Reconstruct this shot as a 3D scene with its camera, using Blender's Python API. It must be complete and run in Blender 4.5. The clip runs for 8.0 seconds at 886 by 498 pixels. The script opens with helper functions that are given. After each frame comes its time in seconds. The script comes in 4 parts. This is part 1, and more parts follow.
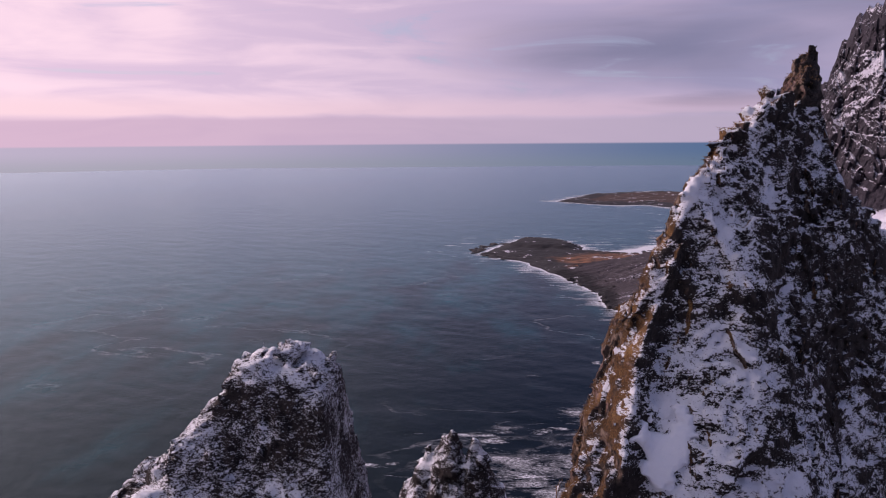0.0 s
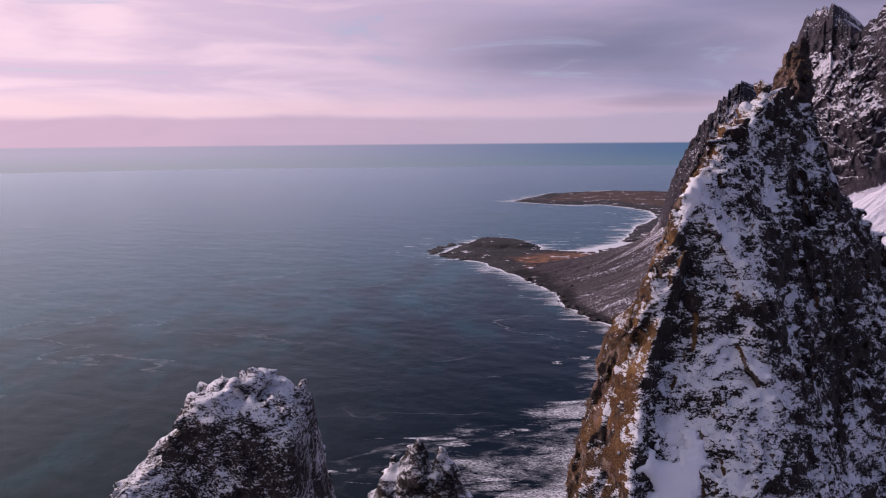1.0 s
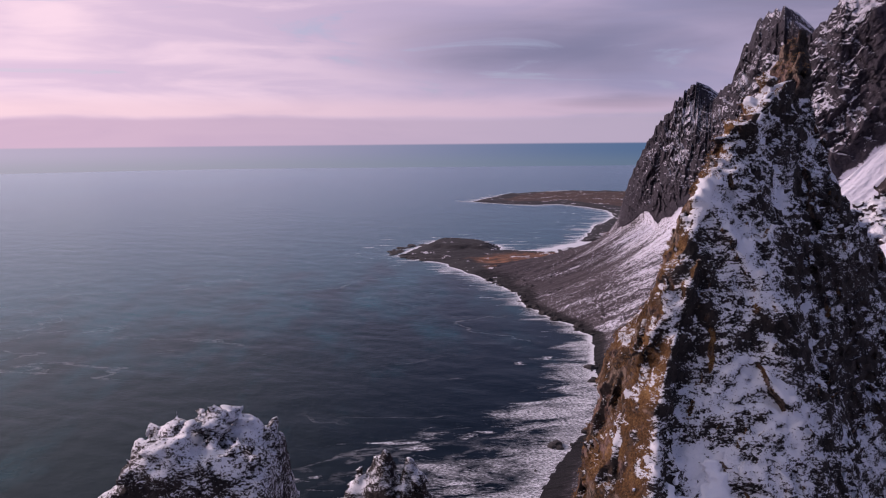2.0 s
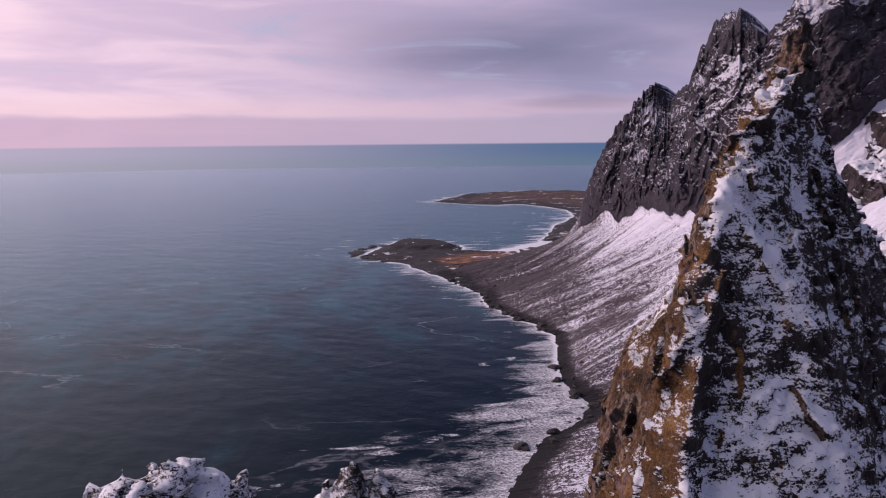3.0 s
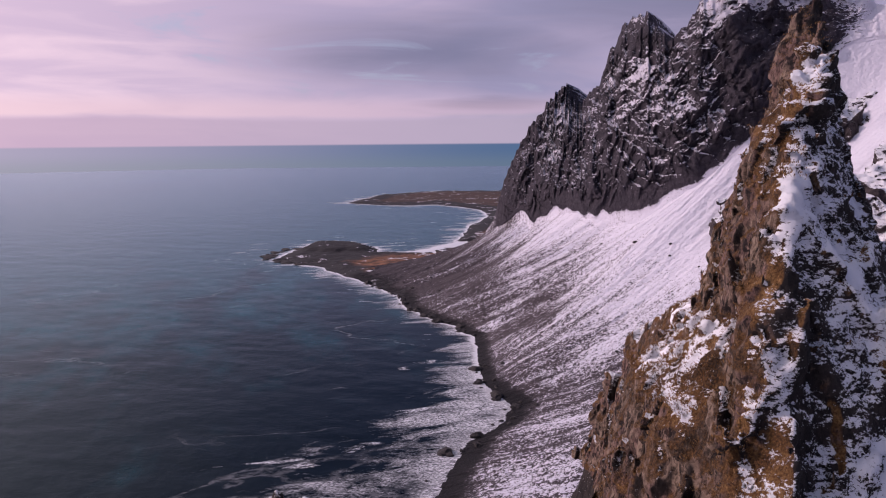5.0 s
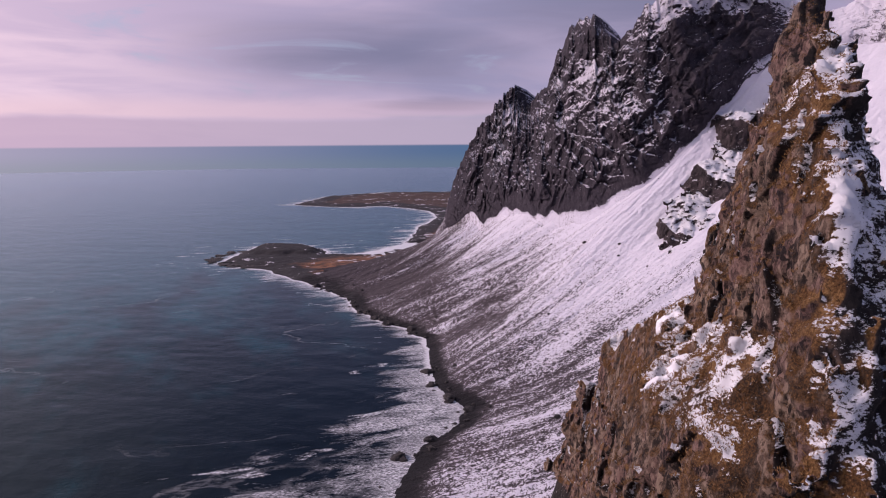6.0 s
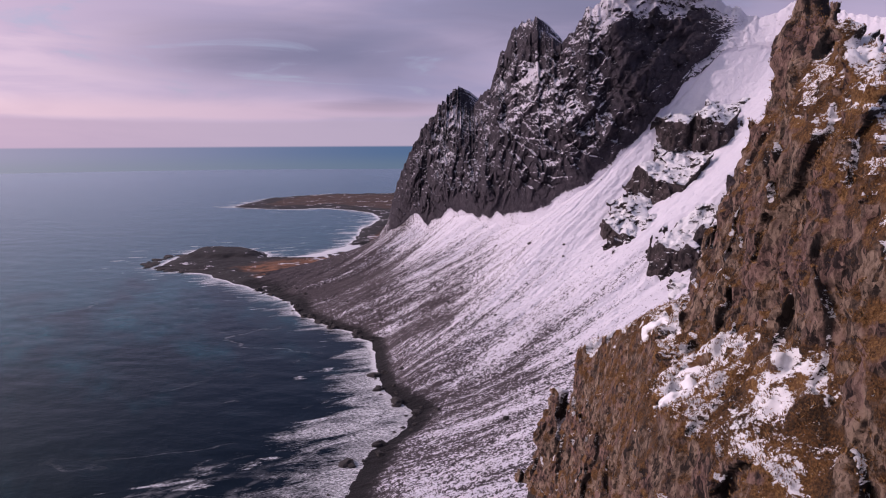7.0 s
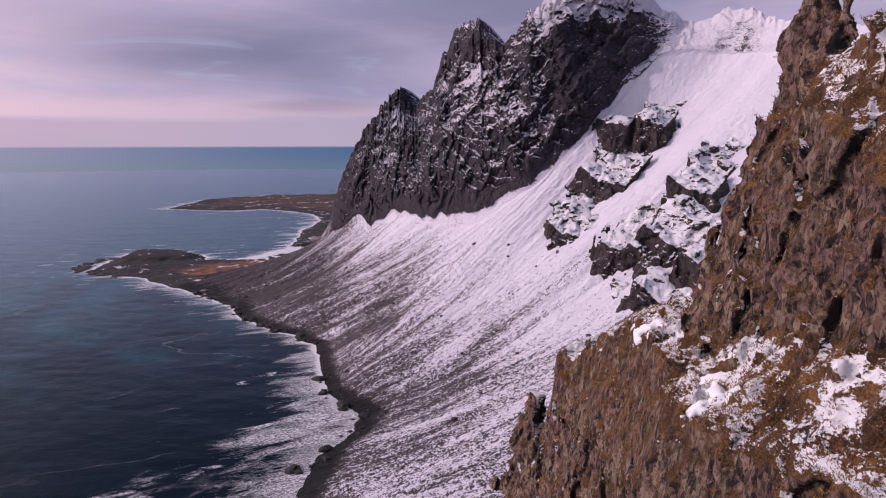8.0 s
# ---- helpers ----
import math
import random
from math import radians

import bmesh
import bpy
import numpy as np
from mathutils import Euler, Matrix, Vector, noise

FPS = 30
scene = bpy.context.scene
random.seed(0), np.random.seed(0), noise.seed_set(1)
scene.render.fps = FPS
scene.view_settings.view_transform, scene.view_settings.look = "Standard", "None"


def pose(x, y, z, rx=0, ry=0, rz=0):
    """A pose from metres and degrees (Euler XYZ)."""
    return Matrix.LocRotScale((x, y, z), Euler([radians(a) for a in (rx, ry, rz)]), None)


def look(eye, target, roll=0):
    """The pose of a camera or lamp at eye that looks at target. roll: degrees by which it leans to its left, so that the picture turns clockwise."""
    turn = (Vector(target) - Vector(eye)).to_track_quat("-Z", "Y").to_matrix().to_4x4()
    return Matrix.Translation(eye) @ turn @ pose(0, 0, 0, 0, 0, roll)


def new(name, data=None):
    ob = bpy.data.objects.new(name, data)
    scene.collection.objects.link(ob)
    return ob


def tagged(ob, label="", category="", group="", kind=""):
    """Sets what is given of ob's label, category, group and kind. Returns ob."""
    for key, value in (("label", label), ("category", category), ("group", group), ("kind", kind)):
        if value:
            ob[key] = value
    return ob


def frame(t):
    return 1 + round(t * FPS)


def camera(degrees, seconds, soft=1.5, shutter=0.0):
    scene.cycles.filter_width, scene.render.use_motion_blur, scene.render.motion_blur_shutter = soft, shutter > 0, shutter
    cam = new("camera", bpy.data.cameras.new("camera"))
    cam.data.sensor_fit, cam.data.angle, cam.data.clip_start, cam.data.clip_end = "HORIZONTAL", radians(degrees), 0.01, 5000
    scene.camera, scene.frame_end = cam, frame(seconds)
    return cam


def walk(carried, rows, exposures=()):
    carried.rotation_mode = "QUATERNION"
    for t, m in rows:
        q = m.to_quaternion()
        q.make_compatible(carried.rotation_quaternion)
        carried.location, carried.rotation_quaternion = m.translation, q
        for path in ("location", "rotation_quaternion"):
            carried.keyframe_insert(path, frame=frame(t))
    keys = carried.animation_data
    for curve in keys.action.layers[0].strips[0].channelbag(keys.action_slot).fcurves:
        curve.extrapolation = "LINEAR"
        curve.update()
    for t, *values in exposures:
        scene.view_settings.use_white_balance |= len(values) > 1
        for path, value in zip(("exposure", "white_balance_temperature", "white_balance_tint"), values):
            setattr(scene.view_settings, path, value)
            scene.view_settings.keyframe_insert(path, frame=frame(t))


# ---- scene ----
cam = camera(61.1, 8.0, soft=1.05)
PATH = [
    (0, (0.265, 18.159, 176.573), (-3.718, 117.044, 162.224), -0.43),
    (0.5, (-0.589, 20.829, 176.491), (-1.700, 119.787, 162.135), -0.46),
    (1, (-1.410, 23.544, 176.403), (0.326, 122.495, 162.058), -0.48),
    (1.5, (-2.176, 26.299, 176.311), (2.330, 125.164, 161.977), -0.50),
    (2, (-2.873, 29.087, 176.214), (4.318, 127.793, 161.884), -0.52),
    (2.5, (-3.492, 31.898, 176.113), (6.321, 130.377, 161.776), -0.53),
    (3, (-4.033, 34.723, 176.007), (8.384, 132.906, 161.656), -0.54),
    (3.5, (-4.502, 37.549, 175.897), (10.555, 135.359, 161.529), -0.54),
    (4, (-4.912, 40.361, 175.783), (12.876, 137.710, 161.401), -0.53),
    (4.5, (-5.283, 43.143, 175.665), (15.375, 139.923, 161.282), -0.52),
    (5, (-5.643, 45.878, 175.542), (18.061, 141.960, 161.177), -0.49),
    (5.5, (-6.026, 48.544, 175.416), (20.915, 143.776, 161.090), -0.45),
    (6, (-6.473, 51.121, 175.286), (23.886, 145.328, 161.022), -0.40),
    (6.5, (-7.032, 53.585, 175.152), (26.894, 146.578, 160.966), -0.34),
    (7, (-7.759, 55.910, 175.015), (29.823, 147.500, 160.910), -0.26),
    (7.5, (-8.715, 58.069, 174.875), (32.525, 148.081, 160.834), -0.16),
    (8, (-9.970, 60.033, 174.730), (34.823, 148.333, 160.707), -0.05),
]
walk(cam, [(t, look(eye, target, roll)) for t, eye, target, roll in PATH])

# ---- world and sun ----
SUN_AZ, SUN_EL = radians(-65.0), radians(28.0)   # azimuth from +y towards +x
SUN_DIR = Vector((math.sin(SUN_AZ) * math.cos(SUN_EL), math.cos(SUN_AZ) * math.cos(SUN_EL), math.sin(SUN_EL)))


class Graph:
    """A few short words for writing shader nodes."""

    def __init__(self, tree):
        self.tree = tree

    def node(self, kind, **sets):
        n = self.tree.nodes.new(kind)
        for key, value in sets.items():
            setattr(n, key, value)
        return n

    def plug(self, n, key, value):
        if value is None:
            return
        if isinstance(value, bpy.types.NodeSocket):
            self.tree.links.new(value, n.inputs[key])
        else:
            n.inputs[key].default_value = value

    def math(self, op, a, b=None, c=None, clamp=False):
        n = self.node("ShaderNodeMath", operation=op, use_clamp=clamp)
        for k, v in enumerate((a, b, c)):
            self.plug(n, k, v)
        return n.outputs[0]

    def vec(self, op, a, b=None):
        n = self.node("ShaderNodeVectorMath", operation=op)
        self.plug(n, 0, a)
        if op == "SCALE":
            self.plug(n, "Scale", b)
        else:
            self.plug(n, 1, b)
        return n.outputs["Value"] if op in ("DOT_PRODUCT", "LENGTH") else n.outputs[0]

    def step(self, x, lo, hi, a=0.0, b=1.0):
        n = self.node("ShaderNodeMapRange", interpolation_type="SMOOTHSTEP")
        for k, v in (("Value", x), ("From Min", lo), ("From Max", hi), ("To Min", a), ("To Max", b)):
            self.plug(n, k, v)
        return n.outputs[0]

    def noise(self, at, scale, detail=6.0, rough=0.55, stretch=None, lift=0.0):
        if stretch:
            at = self.vec("MULTIPLY", at, stretch)
        n = self.node("ShaderNodeTexNoise")
        self.plug(n, "Vector", at)
        for k, v in (("Scale", scale), ("Detail", detail), ("Roughness", rough), ("Distortion", lift)):
            n.inputs[k].default_value = v
        return n.outputs["Fac"]

    def cells(self, at, scale, stretch=None, feature="F1", out="Distance"):
        if stretch:
            at = self.vec("MULTIPLY", at, stretch)
        n = self.node("ShaderNodeTexVoronoi", feature=feature)
        self.plug(n, "Vector", at)
        n.inputs["Scale"].default_value = scale
        return n.outputs[out]

    def mix(self, f, a, b):
        n = self.node("ShaderNodeMix", data_type="RGBA")
        self.plug(n, 0, f)
        self.plug(n, 6, a)
        self.plug(n, 7, b)
        return n.outputs[2]

    def ramp(self, f, stops):
        n = self.node("ShaderNodeValToRGB")
        self.plug(n, 0, f)
        e = n.color_ramp.elements
        while len(e) < len(stops):
            e.new(0.5)
        for el, (at, col) in zip(e, stops):
            el.position, el.color = at, (*col, 1)
        return n.outputs[0]

    def bump(self, height, strength, distance, normal=None):
        n = self.node("ShaderNodeBump")
        n.inputs["Strength"].default_value, n.inputs["Distance"].default_value = strength, distance
        self.plug(n, "Height", height)
        self.plug(n, "Normal", normal)
        return n.outputs[0]


world = bpy.data.worlds.new("sky")
scene.world = world
world.use_nodes = True
world.node_tree.nodes.clear()
g = Graph(world.node_tree)
way = g.node("ShaderNodeTexCoord").outputs["Generated"]
split = g.node("ShaderNodeSeparateXYZ")
g.plug(split, 0, way)
up = split.outputs[2]
sky = g.node("ShaderNodeTexSky", sky_type="NISHITA", sun_disc=False, sun_elevation=SUN_EL, sun_rotation=SUN_AZ)
clear = g.vec("SCALE", sky.outputs[0], 0.09)
# how far round towards the sun, 0 to 1
flat = g.vec("NORMALIZE", g.vec("MULTIPLY", way, (1, 1, 0)))
sunward = g.step(g.vec("DOT_PRODUCT", flat, (math.sin(radians(-66)), math.cos(radians(-66)), 0)), 0.02, 0.95)
# cloud layer
wide = g.noise(way, 2.1, 4, 0.5, (1.0, 1.0, 5.0), 0.5)
fine = g.noise(way, 4.6, 6, 0.55, (1.0, 1.0, 6.5), 0.8)
cover = g.math("ADD", g.math("MULTIPLY", wide, 0.62), g.math("MULTIPLY", fine, 0.38))
bank = 0.0
for turn_deg, lift, wid, tall_by in ((13, 0.113, 0.36, 5.0), (17.5, 0.045, 0.14, 9.0), (33, 0.17, 0.40, 4.0)):
    mid_way = Vector((math.sin(radians(turn_deg)), math.cos(radians(turn_deg)), lift)).normalized()
    off = g.vec("MULTIPLY", g.vec("SUBTRACT", way, tuple(mid_way)), (1.0, 1.0, tall_by))
    one = g.step(g.math("ADD", g.vec("LENGTH", off), g.math("MULTIPLY_ADD", fine, 0.36, -0.18)), wid, 0.0)
    bank = g.math("MAXIMUM", bank, one)
pale = g.mix(sunward, (0.51, 0.42, 0.61, 1), (1.05, 0.76, 0.88, 1))
grey = g.mix(sunward, (0.35, 0.32, 0.50, 1), (0.82, 0.60, 0.78, 1))
cloud = g.mix(g.step(cover, 0.42, 0.60), pale, grey)
cloud = g.mix(g.math("MULTIPLY", bank, 0.85), cloud, (0.19, 0.19, 0.315, 1))
gap = g.math("MULTIPLY", g.step(fine, 0.60, 0.74), 0.55)
cloud = g.mix(gap, cloud, g.mix(0.5, clear, (0.48, 0.48, 0.78, 1)))
toward = g.step(g.vec("DOT_PRODUCT", flat, (math.sin(radians(-66)), math.cos(radians(-66)), 0)), 0.28, 0.92)
high = g.mix(g.step(up, 0.18, 0.34), cloud, g.mix(toward, (0.125, 0.15, 0.30, 1), (1.05, 0.90, 0.98, 1)))
# a low bank of cloud along the horizon, with a lit upper rim
edge = g.math("MULTIPLY_ADD", wide, 0.03, 0.018)
lit = g.math("MULTIPLY", g.step(up, 0.065, 0.04), g.step(g.math("SUBTRACT", up, edge), -0.004, 0.004))
rim = g.mix(g.math("MULTIPLY", lit, 0.6), high, g.mix(sunward, (0.60, 0.44, 0.57, 1), (1.0, 0.68, 0.74, 1)))
low_bank = g.step(g.math("SUBTRACT", up, edge), 0.004, -0.006)
rim = g.mix(g.math("MULTIPLY", low_bank, 0.8), rim, g.mix(sunward, (0.47, 0.39, 0.52, 1), (0.63, 0.42, 0.58, 1)))
# far water under the horizon, past the end of the sea
deep = g.mix(sunward, (0.088, 0.15, 0.285, 1), (0.54, 0.46, 0.60, 1))
deep = g.mix(g.step(up, -0.010, -0.034), deep, g.mix(sunward, (0.125, 0.18, 0.275, 1), (0.44, 0.41, 0.50, 1)))
allsky = g.mix(g.step(up, -0.0035, -0.0065), rim, deep)
# glow round the hidden sun, added to brighten the sea's reflections on that side
glow = g.math("MULTIPLY", g.step(g.vec("DOT_PRODUCT", way, tuple(SUN_DIR)), 0.80, 1.0), g.step(up, 0.02, 0.2))
allsky = g.vec("ADD", allsky, g.vec("SCALE", (1.0, 0.76, 0.80), g.math("MULTIPLY", glow, 0.75)))
back = g.node("ShaderNodeBackground")
g.plug(back, 0, allsky)
back.inputs[1].default_value = 1.0
outw = g.node("ShaderNodeOutputWorld")
g.tree.links.new(back.outputs[0], outw.inputs[0])

sun = new("sun", bpy.data.lights.new("sun", "SUN"))
sun.data.energy, sun.data.angle, sun.data.color = 2.25, radians(0.6), (1.0, 0.745, 0.80)
sun.matrix_world = look(SUN_DIR * 900, (0, 0, 0))

# ---- numeric noise for shapes ----


def mixed(ix, iy, iz, seed):
    h = ix.astype(np.int64) * 73856093 ^ iy.astype(np.int64) * 19349663 ^ iz.astype(np.int64) * 83492791 ^ (seed * 2654435761 % 2147483647)
    h = (h ^ (h >> 13)) * 1274126177 & 0x7FFFFFFF
    return (h ^ (h >> 16)) * 668265263 & 0x7FFFFFFF


def hashed(ix, iy, iz, seed):
    return ((mixed(ix, iy, iz, seed) >> 3) & 0xFFFFFF).astype(np.float32) / 16777215.0


def lump(x, y, z, seed=0):
    """Smooth value noise, -1 to 1."""
    x, y, z = np.broadcast_arrays(np.asarray(x, np.float32), np.asarray(y, np.float32), np.asarray(z, np.float32))
    ix, iy, iz = np.floor(x), np.floor(y), np.floor(z)
    fx, fy, fz = x - ix, y - iy, z - iz
    fx, fy, fz = (f * f * f * (f * (f * 6 - 15) + 10) for f in (fx, fy, fz))
    out = 0
    for a in (0, 1):
        for b in (0, 1):
            for c in (0, 1):
                wgt = (fx if a else 1 - fx) * (fy if b else 1 - fy) * (fz if c else 1 - fz)
                out = out + wgt * hashed(ix + a, iy + b, iz + c, seed)
    return out * 2 - 1


def fbm(x, y, z, octaves=5, seed=0, gain=0.5):
    out, amp = 0, 1.0
    for k in range(octaves):
        out = out + amp * lump(x, y, z, seed + k * 7)
        x, y, z, amp = x * 2.03 + 3.1, y * 2.03 + 1.7, z * 2.03 + 9.2, amp * gain
    return out


def ridged(x, y, z, octaves=5, seed=0, gain=0.5):
    out, amp = 0, 1.0
    for k in range(octaves):
        out = out + amp * (1 - 2 * np.abs(lump(x, y, z, seed + k * 7)))
        x, y, z, amp = x * 2.1 + 3.1, y * 2.1 + 1.7, z * 2.1 + 9.2, amp * gain
    return out


def blocks(x, y, z, seed=0):
    """Cells of broken rock: for each place a random value of its cell, and the distance to the cell's seed."""
    x, y, z = (np.asarray(v, np.float32) for v in np.broadcast_arrays(x, y, z))
    ix, iy, iz = np.floor(x), np.floor(y), np.floor(z)
    fx, fy, fz = x - ix, y - iy, z - iz
    ix, iy, iz = (v.astype(np.int64) for v in (ix, iy, iz))
    best, val = np.full(x.shape, 9e9, np.float32), np.zeros(x.shape, np.int64)
    for a in (-1, 0, 1):
        for b in (-1, 0, 1):
            for c in (-1, 0, 1):
                h = mixed(ix + a, iy + b, iz + c, seed)
                d = (a + ((h >> 4) & 511) / np.float32(511) - fx) ** 2 + (b + ((h >> 13) & 511) / np.float32(511) - fy) ** 2 + (c + ((h >> 22) & 511) / np.float32(511) - fz) ** 2
                near = d < best
                best[near] = d[near]
                val[near] = h[near]
    return ((val * 7919 >> 5) & 1023).astype(np.float32) / 511.5 - 1, np.sqrt(best)


def ramp(x, xs, ys):
    return np.interp(x, xs, ys).astype(np.float32)


def smin(a, b, k):
    h = np.clip(0.5 + 0.5 * (b - a) / k, 0, 1)
    return b + (a - b) * h - k * h * (1 - h)


# ---- mesh helpers ----


def mesh_of(name, verts, faces, material, smooth=True):
    me = bpy.data.meshes.new(name)
    me.vertices.add(len(verts))
    me.vertices.foreach_set("co", np.asarray(verts, np.float32).ravel())
    faces = np.asarray(faces, np.int32)
    n, k = faces.shape
    me.loops.add(n * k)
    me.loops.foreach_set("vertex_index", faces.ravel())
    me.polygons.add(n)
    me.polygons.foreach_set("loop_start", np.arange(0, n * k, k, dtype=np.int32))
    me.polygons.foreach_set("use_smooth", np.full(n, smooth))
    me.update(calc_edges=True)
    me.materials.append(material)
    return me


def give(me, name, values):
    me.attributes.new(name, "FLOAT", "POINT").data.foreach_set("value", np.asarray(values, np.float32))


def grid_faces(rows, cols, wrap=False):
    i, j = np.meshgrid(np.arange(rows - 1), np.arange(cols if wrap else cols - 1), indexing="ij")
    k = (j + 1) % cols
    return np.stack([i * cols + j, i * cols + k, (i + 1) * cols + k, (i + 1) * cols + j], -1).reshape(-1, 4)


def net(field, origin, h):
    """A surface where the field is nought, by surface nets: places and quads, facing outwards (field > 0)."""
    s = field < 0
    nx, ny, nz = field.shape
    places, owners, quads = [], [], []
    for axis in range(3):
        lo = [slice(None)] * 3
        hi = [slice(None)] * 3
        lo[axis], hi[axis] = slice(0, -1), slice(1, None)
        i, j, k = np.nonzero(s[tuple(lo)] != s[tuple(hi)])
        a = field[tuple(lo)][i, j, k]
        b = field[tuple(hi)][i, j, k]
        at = np.stack([i, j, k], -1)
        place = at.astype(np.float64)
        place[:, axis] += a / (a - b)
        o1, o2 = [x for x in range(3) if x != axis]
        ok = (at[:, o1] > 0) & (at[:, o2] > 0) & (at[:, o1] < field.shape[o1] - 1) & (at[:, o2] < field.shape[o2] - 1)
        at, place, a = at[ok], place[ok], a[ok]
        around = []
        for d1, d2 in ((-1, -1), (0, -1), (0, 0), (-1, 0)):
            c = at.copy()
            c[:, o1] += d1
            c[:, o2] += d2
            around.append((c[:, 0] * (ny - 1) + c[:, 1]) * (nz - 1) + c[:, 2])
            owners.append(around[-1])
            places.append(place)
        q = np.stack(around, -1)
        turn = (a > 0) ^ (axis == 1)
        q[turn] = q[turn][:, ::-1]
        quads.append(q)
    owner, place, quads = np.concatenate(owners), np.concatenate(places), np.concatenate(quads)
    used, back = np.unique(owner, return_inverse=True)
    count = np.bincount(back)
    verts = np.stack([np.bincount(back, weights=place[:, m]) / count for m in range(3)], -1) * h + np.asarray(origin)
    return verts, np.searchsorted(used, quads)


def lattice(lo, hi, h):
    ax = [np.arange(a, b + h, h, dtype=np.float32) for a, b in zip(lo, hi)]
    return np.meshgrid(*ax, indexing="ij", sparse=True)


def rock_from(name, shape, rough, lo, hi, h, material, band=3.0):
    """A rock as one mesh: shape(x, y, z) gives the large form, rough(x, y, z) how far it is broken outwards."""
    x, y, z = lattice(lo, hi, h)
    f = np.ascontiguousarray(np.broadcast_to(shape(x, y, z), (x.size, y.size, z.size)), np.float32).copy()
    i, j, k = np.nonzero(np.abs(f) < band)
    f[i, j, k] -= rough(x[i, 0, 0], y[0, j, 0], z[0, 0, k])
    verts, quads = net(f, (lo[0], lo[1], lo[2]), h)
    me = mesh_of(name, verts, quads, material)
    give(me, "lie", lie_of(shape, verts))
    return me


def lie_of(shape, verts, e=0.7):
    """How level the large form lies at each place: 1 flat, 0 upright."""
    x, y, z = (np.asarray(c, np.float32) for c in np.asarray(verts).T)
    gx, gy, gz = (shape(x + a, y + b, z + c) - shape(x - a, y - b, z - c) for a, b, c in ((e, 0, 0), (0, e, 0), (0, 0, e)))
    return gz / (np.sqrt(gx * gx + gy * gy + gz * gz) + 1e-6)


def part(name, me, parent, label=""):
    ob = new(name, me)
    ob.parent = parent
    return tagged(ob, label)

# ---- materials ----


def material(name):
    m = bpy.data.materials.new(name)
    m.use_nodes = True
    m.node_tree.nodes.clear()
    gr = Graph(m.node_tree)
    shade = gr.node("ShaderNodeBsdfPrincipled")
    out = gr.node("ShaderNodeOutputMaterial")
    m.node_tree.links.new(shade.outputs[0], out.inputs[0])
    return m, gr, shade


